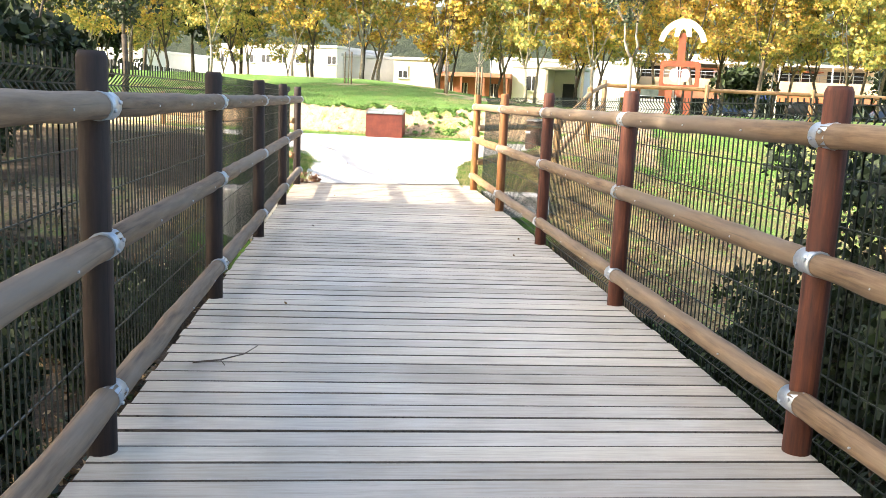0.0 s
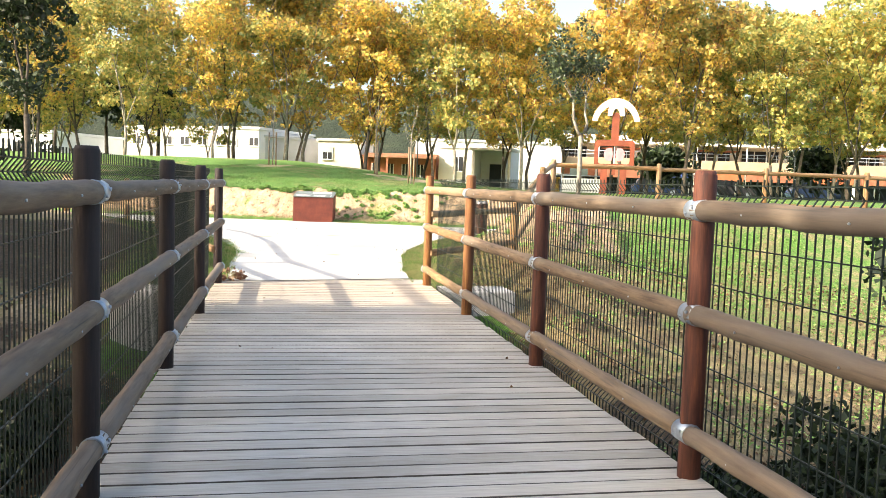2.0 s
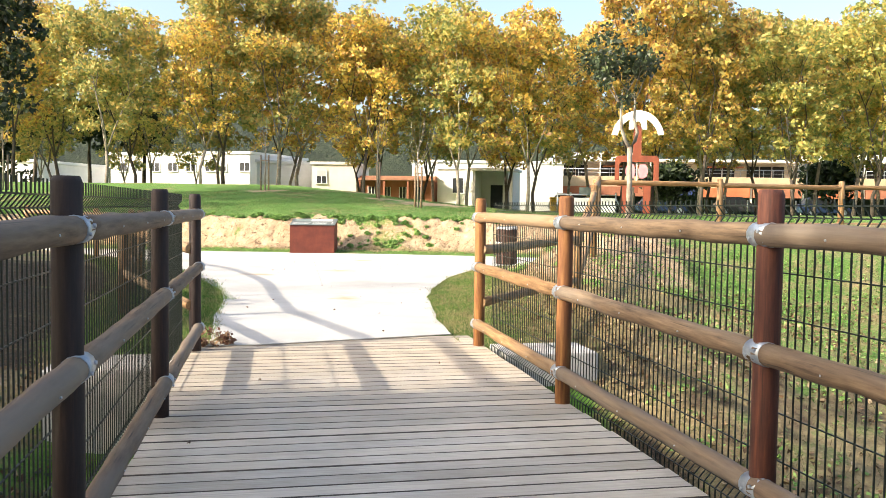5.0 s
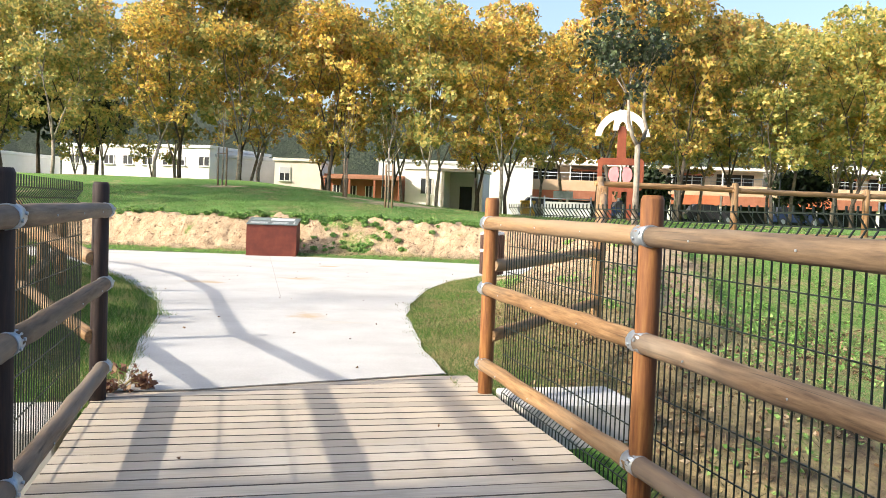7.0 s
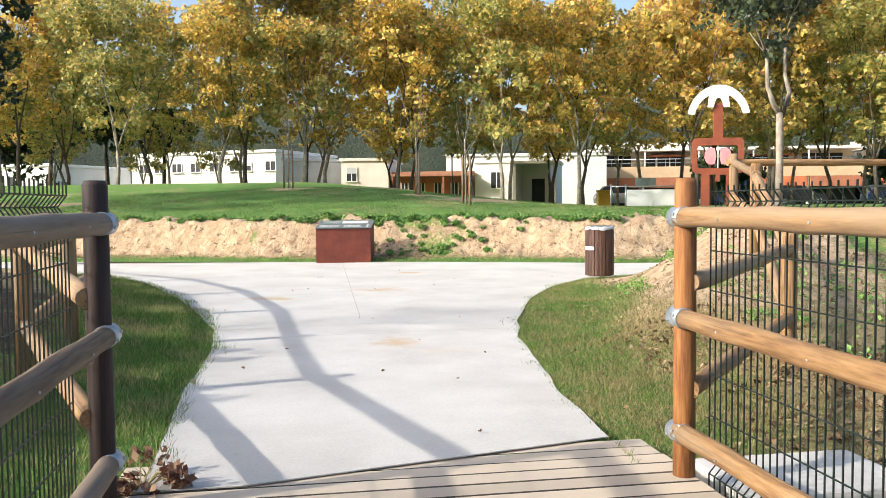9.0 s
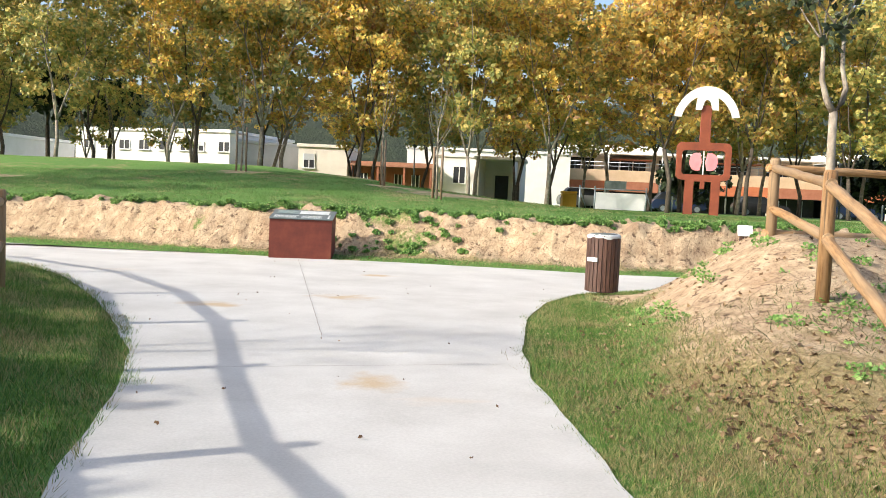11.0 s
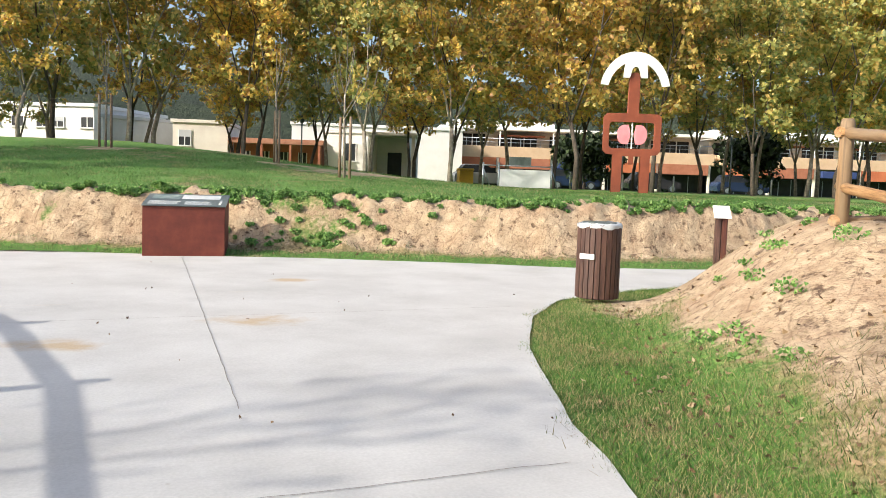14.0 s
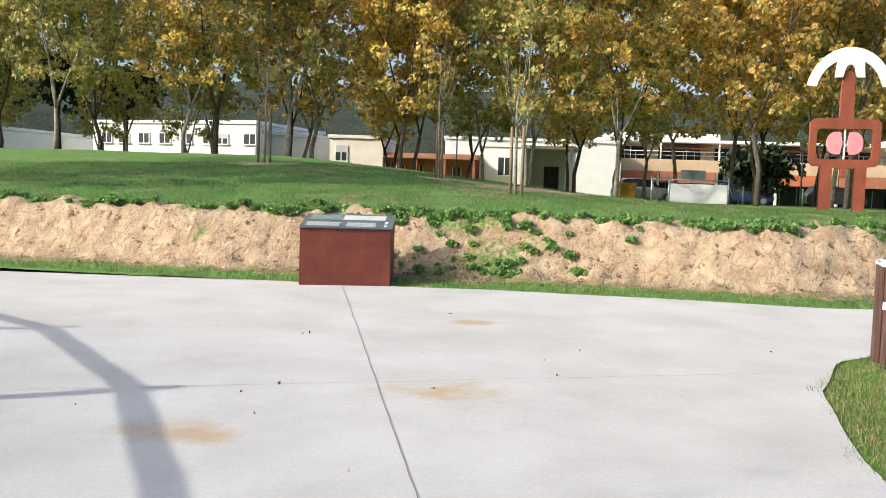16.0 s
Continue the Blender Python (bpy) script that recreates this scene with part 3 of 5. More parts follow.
def bridge_railing(side):
    left = side < 0
    px, rx = (LEFT_POST, LEFT_RAIL) if left else (RIGHT_POST, RIGHT_RAIL)
    rail = thing("bridge_railing", px, 0, 0, label="round timber bridge railing with three rails and steel straps", category="railing", group="bridge railings")
    for i, y in enumerate(POST_Y):
        part("post", LEFT_POST_MESH if left else POST_MESH if i < 6 else HONEY_POST_MESH, None, rail, "" if left or i < 6 else "honey-brown post", m=pose(0, y, 0, 0, 0, 40 * i))
        for z in RAIL_Z:
            part("strap", STRAP, None, rail, "galvanised steel strap" if z > 1 else "", m=pose(rx - px, y, z, -90, 0, 0) @ pose(0, 0, 0, 0, 0, 180 if not left else 0))
    for i, (a, b) in enumerate(zip(POST_Y, POST_Y[1:])):
        for k, z in enumerate(RAIL_Z):
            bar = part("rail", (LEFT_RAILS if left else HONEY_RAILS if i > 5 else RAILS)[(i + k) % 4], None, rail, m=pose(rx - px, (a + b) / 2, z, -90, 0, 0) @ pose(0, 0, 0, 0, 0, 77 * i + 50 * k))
            for off in (-0.55, 0.1, 0.72):
                part("nail", NAIL, None, bar, m=pose(0, 0, 0, 0, 0, -77 * i - 50 * k) @ pose((0.0455 if left else -0.0455), 0.004, off, 0, 90, 0))
    return rail


bridge_railing(-1)
bridge_railing(1)


def folded_profile(z0, z1):
    """Offsets across the mesh panel: v-folds near the foot and the top."""
    prof = []
    for z in (z0, z0 + 0.06, z0 + 0.10, z0 + 0.14, 0.55, 1.19, 1.24, 1.285, z1):
        fold = 0.035 if any(abs(z - c) < 0.012 for c in (z0 + 0.10, 1.24)) else 0.0
        prof.append((z, fold))
    return prof


def mesh_panel(length, z0, z1, step, side):
    """A welded wire panel with folds, as crossing thin square wires."""
    verts, faces = [], []

    def stick(p, q, r, axis):
        a, b = ((r, 0, 0), (0, 0, r)) if axis == "y" else ((r, 0, 0), (0, r, 0))
        base = len(verts)
        for c in (p, q):
            for sa_, sb_ in ((-1, -1), (1, -1), (1, 1), (-1, 1)):
                verts.append(tuple(c[k] + sa_ * a[k] + sb_ * b[k] for k in range(3)))
        for k in range(4):
            faces.append((base + k, base + (k + 1) % 4, base + 4 + (k + 1) % 4, base + 4 + k))

    prof = folded_profile(z0, z1)
    n = int(length / step)
    for i in range(n + 1):
        y = i * length / n
        for (za, fa), (zb, fb) in zip(prof, prof[1:]):
            stick((side * fa, y, za), (side * fb, y, zb), 0.0027, "z")
    for z in (z0 + 0.1, z0 + 0.06, z0 + 0.14, 0.27, 0.46, 0.65, 0.84, 1.02, 1.19, 1.24, 1.285):
        f = 0.035 if any(abs(z - c) < 0.012 for c in (z0 + 0.10, 1.24)) else 0.0
        stick((side * f, 0, z), (side * f, length, z), 0.0027, "y")
    return raw_mesh("wire_panel", verts, faces)


def mesh_fence(side):
    left = side < 0
    x = -0.945 if left else 1.79
    fence = thing("mesh_fence", x, 0, 0, label="dark green folded welded wire fence along the bridge", category="wire fence", group="mesh fences")
    panel = mesh_panel(2.284, -0.06, 1.34 if left else 1.31, 0.05, side)
    panel.materials.append(WIRE)
    for y in POST_Y[:-1]:
        part("wire_panel", panel, None, fence, m=pose(0, y, 0))
    return fence


mesh_fence(-1)
mesh_fence(1)


def abutment(x0, x1, y0, y1, z0, z1):
    ob = part("bridge_abutment", box(x0, x1, y0, y1, z0, z1, 0.02), ROUGH_CONCRETE)
    return tagged(ob, "pale cast concrete bridge abutment block", "concrete block", group="bridge abutments")


abutment(1.87, 2.75, 12.5, 13.1, -1.0, -0.05)
abutment(-1.95, -0.98, 12.2, 12.9, -1.0, -0.05)

# the deck is laid plank by plank on three bearers
deck = thing("bridge_deck", 0, 0, 0, label="weathered grey timber plank bridge deck", category="deck")
for x in (-0.7, 0.42, 1.54):
    part("bearer", box(x - 0.07, x + 0.07, -3.6, 12.8, -0.3, -0.036, 0.004), DARK_WOOD, deck)
PITCH = 0.1385
rd = random.Random(2)
PLANKS = []
for s in range(6):
    w = 0.1235 + rd.uniform(-0.002, 0.002)
    bm = box(-1.29, 1.29, -w / 2, w / 2, -0.036, 0, 0.003)
    me = mesh_of("plank", bm)
    me.materials.append(DECK)
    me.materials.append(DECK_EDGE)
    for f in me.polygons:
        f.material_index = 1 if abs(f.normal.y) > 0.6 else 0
    PLANKS.append(me)
for i in range(int((13.36 + 3.6) / PITCH)):
    y = -3.6 + PITCH * (i + 0.5) + 0.02
    part("plank", PLANKS[rd.randrange(6)], None, deck, m=pose(0.42 + rd.uniform(-0.008, 0.008), y, rd.uniform(-0.002, 0.0015), 0, 0, rd.uniform(-0.1, 0.1)))


# ---- timber fences beside the path ----
def timber_fence(points, rails, label, category="fence", radius=0.052):
    """Two-rail round timber fence through the points (x, y, base z, top z); its first rails hang on a post of its neighbour."""
    x0, y0, z0, _ = points[0]
    fence = thing("timber_fence", x0, y0, z0, label=label, category=category, group="timber fences")
    for i, (x, y, zb, zt) in enumerate(points):
        if i == 0:
            continue
        bm = tube([(0, 0, -0.3), (0, 0, zt - zb - 0.03), (0, 0, zt - zb)], [radius * 1.1, radius * 1.05, radius * 0.85], 14)
        part("post", bm, FENCE_WOOD, fence, m=pose(x - x0, y - y0, zb - z0))
    for k, frac in enumerate(rails):
        for i, (a, b) in enumerate(zip(points, points[1:])):
            p = Vector((a[0] - x0, a[1] - y0, a[2] - z0 + frac * (a[3] - a[2])))
            q = Vector((b[0] - x0, b[1] - y0, b[2] - z0 + frac * (b[3] - b[2])))
            d = q - p
            m = Matrix.Translation((p + q) / 2) @ d.to_track_quat("Z", "Y").to_matrix().to_4x4() @ pose(0.0, -0.03 if i % 2 else -0.02, 0, 0, 0, 0)
            part("rail", rail_mesh(d.length + 0.16, 0.044, 10 * k + i), FENCE_WOOD, fence, m=m)
    return fence


timber_fence([(1.73, 12.74, 0.0, 1.0), (3.25, 14.45, 0.05, 1.03), (4.45, 17.0, 0.72, 1.62), (5.33, 19.07, 0.95, 1.84)], (0.9, 0.42), "honey-brown round timber two-rail fence climbing the earth dike")
timber_fence([(5.2 + 2.48 * i + (0.13 if i == 0 else -0.02), 19.08 + 0.03 * i, 0.95, 1.84) for i in range(0, 9)], (0.9, 0.12), "weathered round timber two-rail fence along the grassy dike")
timber_fence([(-0.9, 12.75, 0.0, 1.0), (-1.75, 14.75, 0.1, 1.12), (-1.95, 16.6, 0.2, 1.12), (-2.12, 18.5, 0.22, 1.15), (-2.55, 20.4, 0.22, 1.15), (-3.5, 22.4, 0.22, 1.15), (-5.2, 24.2, 0.25, 1.18)], (0.9, 0.42), "honey-brown round timber two-rail fence beside the grass verge")


# ---- corten information desk ----
def info_desk():
    mid = Vector((0.742, 25.72))
    ang, w, dpt = -2.5, 1.062, 0.6
    base = path_level(25.5) + 0.0
    desk = thing("information_desk", mid.x, mid.y, base, ang, label="rusted steel information desk with a sloping printed top", category="information desk")
    bm = bmesh.new()
    prof = [(0, 0), (0, 0.672), (dpt, 0.80), (dpt, 0)]
    va = [bm.verts.new((-w / 2, y, z)) for y, z in prof]
    vb = [bm.verts.new((w / 2, y, z)) for y, z in prof]
    bm.faces.new(va)
    bm.faces.new(vb[::-1])
    for i in range(4):
        j = (i + 1) % 4
        bm.faces.new((va[i], vb[i], vb[j], va[j]))
    bmesh.ops.recalc_face_normals(bm, faces=bm.faces)
    bmesh.ops.bevel(bm, geom=list(bm.edges), offset=0.006, segments=2, affect="EDGES")
    body = part("body", bm, DEEP_RUST, desk)
    slope = math.degrees(math.atan2(0.80 - 0.672, dpt))
    top = part("printed_panel", box(-w / 2 - 0.012, w / 2 + 0.012, -0.33, 0.335, 0, 0.012, 0.003), PANEL_FACE, desk, "dark printed top panel", m=pose(0, dpt / 2, 0.742, slope, 0, 0))
    rg = random.Random(3)
    for x0, x1, y0, y1 in ((-0.48, -0.07, -0.25, -0.06), (-0.01, 0.36, -0.26, -0.07)):
        n = 7
        for k in range(n):
            yy = y0 + (y1 - y0) * k / n
            part("text_line", box(x0, x1 - rg.uniform(0, 0.06), yy, yy + 0.014, 0.0125, 0.0135), PANEL_PRINT, top)
    part("printed_picture", box(-0.08, 0.43, 0.05, 0.27, 0.0125, 0.0138), PANEL_PRINT, top, "pale printed picture")
    part("printed_picture", box(-0.47, -0.1, 0.05, 0.27, 0.0125, 0.0138), simple("grey_green_print", [(0.3, (0.1, 0.15, 0.13)), (0.7, (0.3, 0.35, 0.32))], 12, 0.35), top)
    for k in range(4):
        part("printed_dot", tube([(0.455, -0.22 + 0.065 * k, 0.0118), (0.455, -0.22 + 0.065 * k, 0.0137)], 0.018, 12), WHITE_METAL, top)
    # the desk is skewed in plan, its back set aside along the paving
    for ob, y0 in [(body, 0.0)] + [(o, -dpt / 2) for o in [top] + list(top.children)]:
        for v in ob.data.vertices:
            v.co.x += 0.15 * (v.co.y - y0)


info_desk()


# ---- litter bin ----
def litter_bin():
    x, y = 4.21, 20.85
    z = ground_height(x, y) - 0.02
    ob = thing("litter_bin", x, y, max(z, 0.165), 12, label="dark brown slatted litter bin with a pale bag over its rim", category="litter bin")
    h1, r = 0.72, 0.195
    part("drum", tube([(0, 0, 0.02), (0, 0, h1 - 0.02)], r - 0.025, 24), simple("dark_metal", [(0.3, (0.02, 0.02, 0.02)), (0.7, (0.05, 0.05, 0.05))], 6, 0.5), ob)
    slat = mesh_of("slat", box(-0.0235, 0.0235, -0.011, 0.011, 0.03, h1, 0.004))
    slat.materials.append(DARK_WOOD)
    n = 24
    for k in range(n):
        a = 360 * k / n
        part("slat", slat, None, ob, m=pose(0, 0, 0, 0, 0, a) @ pose(0, -r, 0))
    bm = bmesh.new()
    rg = random.Random(5)
    rings = []
    for k, (rr, zz) in enumerate(((0.209, h1 - 0.03), (0.211, h1 - 0.005), (0.195, h1 + 0.018), (0.165, h1 + 0.01), (0.14, h1 - 0.08))):
        rings.append([bm.verts.new(((rr + rg.uniform(-0.006, 0.006)) * math.cos(2 * math.pi * i / 28), (rr + rg.uniform(-0.006, 0.006)) * math.sin(2 * math.pi * i / 28), zz + rg.uniform(-0.013, 0.013))) for i in range(28)])
    for r0, r1 in zip(rings, rings[1:]):
        for i in range(28):
            bm.faces.new((r0[i], r0[(i + 1) % 28], r1[(i + 1) % 28], r1[i])).smooth = True
    part("bag", bm, BIN_BAG, ob, "crumpled pale bin bag")
    part("lid", tube([(0, 0, h1 - 0.01), (0, 0, h1 + 0.02), (0, 0, h1 + 0.026)], [0.17, 0.17, 0.15], 20), PANEL_FACE, ob, "dark lid")
    part("latch", box(-0.075, 0.075, -0.022, 0, 0.40, 0.45, 0.004), WHITE_METAL, ob, "white latch plate", m=pose(0, 0, 0, 0, 0, -72) @ pose(0, -r - 0.006, 0))


litter_bin()


# ---- small sign on the far verge ----
def small_sign():
    x, y = 8.1, 23.95
    z = ground_height(x, y)
    ob = thing("path_sign", x, y, z, -28, label="small brown timber sign post with a white tilted plate", category="sign")
    part("post", box(-0.085, -0.005, -0.04, 0.04, -0.1, 0.74, 0.006), DARK_WOOD, ob)
    part("post", box(0.005, 0.085, -0.04, 0.04, -0.1, 0.74, 0.006), POST_WOOD, ob)
    plate = part("plate", box(-0.12, 0.12, -0.14, 0.14, 0, 0.012, 0.003), WHITE_METAL, ob, "white tilted plate", m=pose(0, 0, 0.82, 38, 0, 0))
    for k in range(3):
        part("text_line", box(-0.08, 0.06, -0.08 + 0.05 * k, -0.065 + 0.05 * k, 0.0125, 0.0135), PANEL_PRINT, plate)


small_sign()


# ---- steel figure sculpture on the lawn ----
def plate_from_outline(outline, thick, holes=()):
    """An upright plate (x across, z up) with a given outline, through-holes bridged."""
    cu = bpy.data.curves.new("outline", "CURVE")
    cu.dimensions, cu.fill_mode, cu.extrude, cu.bevel_depth = "2D", "BOTH", thick / 2, 0.004
    for loop in (outline, *holes):
        sp = cu.splines.new("POLY")
        sp.points.add(len(loop) - 1)
        for p, (a, b) in zip(sp.points, loop):
            p.co = (a, b, 0, 1)
        sp.use_cyclic_u = True
    tmp = bpy.data.objects.new("outline", cu)
    scene.collection.objects.link(tmp)
    me = bpy.data.meshes.new_from_object(tmp.evaluated_get(bpy.context.evaluated_depsgraph_get()))
    bpy.data.objects.remove(tmp)
    bpy.data.curves.remove(cu)
    me.transform(pose(0, 0, 0, 90, 0, 0))
    return me


def rounded(x0, x1, z0, z1, r, n=6):
    pts = []
    for cx, cz, a0 in ((x1 - r, z1 - r, 0), (x0 + r, z1 - r, 90), (x0 + r, z0 + r, 180), (x1 - r, z0 + r, 270)):
        for k in range(n + 1):
            a = radians(a0 + 90 * k / n)
            pts.append((cx + r * math.cos(a), cz + r * math.sin(a)))
    return pts


def figure_sculpture():
    z = 1.12
    ob = thing("steel_sculpture", 12.2, 32.75, z, -20, label="tall rusted steel abstract sculpture with a white arch and pink discs", category="sculpture")
    S = 1.0
    outline = [(-0.48, 0), (-0.24, 0), (-0.24, 0.93), (0.24, 0.93), (0.24, 0), (0.48, 0), (0.48, 0.96)]
    outline += [(0.66, 0.98), (0.74, 1.07), (0.74, 1.92), (0.66, 2.01), (0.14, 2.02), (0.13, 2.95), (0.09, 3.03), (0, 3.06), (-0.09, 3.03), (-0.13, 2.95), (-0.14, 2.02), (-0.66, 2.01), (-0.74, 1.92), (-0.74, 1.07), (-0.66, 0.98), (-0.48, 0.96)]
    hole = rounded(-0.6, 0.58, 1.12, 1.8, 0.1)
    part("body", plate_from_outline(outline, 0.1, [hole]), CORTEN, ob)
    arc = []
    for k in range(25):
        a = radians(12 + 156 * k / 24)
        arc.append((0.9 * math.cos(a), 2.52 + 1.05 * math.sin(a)))
    for k in range(25):
        a = radians(166 - 152 * k / 24)
        arc.append((0.71 * math.cos(a), 2.52 + 0.81 * math.sin(a)))
    part("arch", plate_from_outline(arc, 0.06), WHITE_METAL, ob, "white painted arch", m=pose(0, -0.09, 0))
    crown = [(-0.27, 3.32), (-0.31, 2.92), (-0.15, 2.92)] + [(-0.13 * math.cos(a), 2.96 + 0.24 * math.sin(a)) for a in np.linspace(0.1, math.pi - 0.1, 11)]
    crown += [(0.15, 2.92), (0.31, 2.92), (0.27, 3.32), (0, 3.38)]
    part("tooth", plate_from_outline(crown, 0.06), WHITE_METAL, ob, "white two-pronged plate", m=pose(0, -0.086, 0))
    for s in (-1, 1):
        disc = [(s * (0.05 + 0.05 * abs(math.sin(a))) if abs(a) > 1.62 else s * (0.21 + 0.17 * math.cos(a)), 1.48 + 0.245 * math.sin(a)) for a in np.linspace(-math.pi, math.pi, 33)[:-1]]
        part("disc", plate_from_outline(disc, 0.05), PINK, ob, "pink painted disc", m=pose(0, -0.02, 0))
    part("rod", box(-0.016, 0.016, -0.015, 0.015, 1.115, 1.805), WHITE_METAL, ob)
    part("pendant", box(-0.06, 0.06, -0.05, 0.05, 0.72, 0.95, 0.01), CORTEN, ob)


figure_sculpture()


# ---- trees ----
def leaf_cloud(name, centres, count, size, seed, squash=0.8, facing=None):
    """Many small bent leaves scattered in uneven clumps (x, y, z, radius), turned towards facing where it is given."""
    rng = np.random.default_rng(seed)
    c = np.array(centres)
    wts = c[:, 3] ** 2
    pick = rng.choice(len(c), count, p=wts / wts.sum())
    d = rng.normal(size=(count, 3))
    d /= np.linalg.norm(d, axis=1)[:, None]
    rad = c[pick, 3] * rng.uniform(0.25, 1.0, count) ** 0.55
    p = c[pick, :3] + d * rad[:, None] * np.array([1, 1, squash])
    a = rng.normal(size=(count, 3))
    if facing is not None:
        out = rng.normal(size=(count, 3)) * 0.55 + np.array(facing)
        out /= np.linalg.norm(out, axis=1)[:, None]
        a = np.cross(a, out)
    a /= np.linalg.norm(a, axis=1)[:, None]
    b = np.cross(a, rng.normal(size=(count, 3)) if facing is None else out)
    b /= np.linalg.norm(b, axis=1)[:, None]
    nrm = np.cross(a, b)
    s = (size * rng.uniform(0.6, 1.35, count))[:, None]
    v = np.stack([p - a * s, p + b * s * 0.62 + nrm * s * 0.2, p + a * s, p - b * s * 0.62 + nrm * s * 0.2], 1).reshape(-1, 3)
    me = bpy.data.meshes.new(name)
    me.vertices.add(count * 4)
    me.vertices.foreach_set("co", v.ravel())
    me.loops.add(count * 4)
    me.loops.foreach_set("vertex_index", np.arange(count * 4))
    me.polygons.add(count)
    me.polygons.foreach_set("loop_start", np.arange(count) * 4)
    me.update(calc_edges=True)
    return me


def limbs(bm, base, direction, length, radius, depth, rng, ends, kink=0.12):
    pts, rad = [base], [radius]
    p, d = Vector(base), Vector(direction).normalized()
    n = 5
    for i in range(n):
        d = (d + Vector((rng.uniform(-kink, kink), rng.uniform(-kink, kink), rng.uniform(-0.02, 0.1)))).normalized()
        p = p + d * length / n
        pts.append(p.copy())
        rad.append(radius * (1 - 0.55 * (i + 1) / n))
    add_tube(bm, pts, rad, 7 if depth < 2 else 5)
    if depth >= 3:
        ends.append(p)
        return
    k = rng.choice((2, 3)) if depth < 2 else 2
    turn = rng.uniform(0, 6.28)
    for j in range(k):
        a = turn + 2 * math.pi * j / k + rng.uniform(-0.4, 0.4)
        spread = rng.uniform(0.35, 0.7)
        nd = (d + Vector((math.cos(a), math.sin(a), 0.15)) * spread).normalized()
        limbs(bm, p, nd, length * rng.uniform(0.62, 0.82), radius * 0.5, depth + 1, rng, ends)
        ends.append(p + nd * length * 0.4)


def plane_tree(seed, height, trunk, width, leaves, size, lean=0.06, stem_radius=0.13, crown_base=None):
    """Meshes of trunk and crown of a park tree that forks above a bare stem."""
    rng = random.Random(seed)
    bm = bmesh.new()
    ends = []
    stem = [(0, 0, -0.4), (rng.uniform(-lean, lean), rng.uniform(-lean, lean), trunk * 0.5), (rng.uniform(-lean, lean) * 2, rng.uniform(-lean, lean) * 2, trunk)]
    r = stem_radius
    add_tube(bm, stem, [r * 1.25, r, r * 0.86], 9)
    k = rng.choice((2, 3, 3))
    turn = rng.uniform(0, 6.28)
    for j in range(k):
        a = turn + 2 * math.pi * j / k
        limbs(bm, Vector(stem[-1]), Vector((math.cos(a) * 0.36, math.sin(a) * 0.36, 1)), (height - trunk) * 0.42, r * 0.6, 1, rng, ends)
    bmesh.ops.recalc_face_normals(bm, faces=bm.faces)
    clumps = []
    for e in ends:
        clumps.append((e.x, e.y, e.z, rng.uniform(0.5, 0.95) * width * (0.17 if crown_base else 0.3)))
    for i in range(120 if crown_base else 26):
        a, u = rng.uniform(0, 6.28), rng.random()
        base = crown_base or trunk + 0.4
        zz = base + (height - base) * u
        rr = width * 0.5 * (0.3 + 0.7 * math.sin(math.pi * min(1, 0.2 + 0.76 * u))) * rng.uniform(0.25, 1.0) ** 0.7
        clumps.append((rr * math.cos(a), rr * math.sin(a), zz, rng.uniform(0.4, 0.95) * width * (0.105 if crown_base else 0.2)))
    if crown_base:
        clumps = [(a, b_, max(c, crown_base), min(r_, 1.1)) for a, b_, c, r_ in clumps]
    crown = leaf_cloud("crown", clumps, leaves, size, seed)
    return mesh_of("trunk", bm), crown


def tree_thing(name, trunk_me, crown_me, x, y, z, rz, scale, label, group=""):
    ob = thing(name, x, y, z, rz, label=label, category="tree", group=group)
    ob.scale = (scale[0], scale[0], scale[1])
    part("trunk", trunk_me, None, ob)
    part("crown", crown_me, None, ob)
    return ob


MODELS = []
for s in range(6):
    tr, cr = plane_tree(40 + s, 10.0, 1.9 + 0.4 * (s % 3), 4.7, 6000, 0.114, 0.12, 0.085, 3.0)
    tr.materials.append(BARK if s % 2 else DARK_BARK)
    cr.materials.append(AUTUMN if s % 3 else AUTUMN_GREEN)
    MODELS.append((tr, cr))
rt = random.Random(17)
rows = ((48.0, 4.3, -0.4), (52.0, 4.2, 1.5), (56.5, 4.4, 0.2), (61.0, 4.8, 2.2))
for r, (yr, step, off) in enumerate(rows):
    x = -21 + off
    while x < 52:
        xx, yy = x + rt.uniform(-0.7, 0.7), yr + rt.uniform(-1.3, 1.3) - 0.16 * (x > 6) * (x - 6)
        tr, cr = MODELS[rt.choice((0, 3, 0, 3, 1, 4)) if x < -2 else rt.randrange(6)]
        sc = rt.uniform(0.88, 1.04) * (0.94 if x < -4 else 1.1 if x < 14 else 1.16)
        tree_thing("plane_tree", tr, cr, xx, yy, ground_height(xx, yy), rt.uniform(0, 360), (sc * 1.02, sc * rt.uniform(0.95, 1.05)), "tall park tree with yellow and rust autumn leaves", "autumn trees behind the lawn")
        x += step

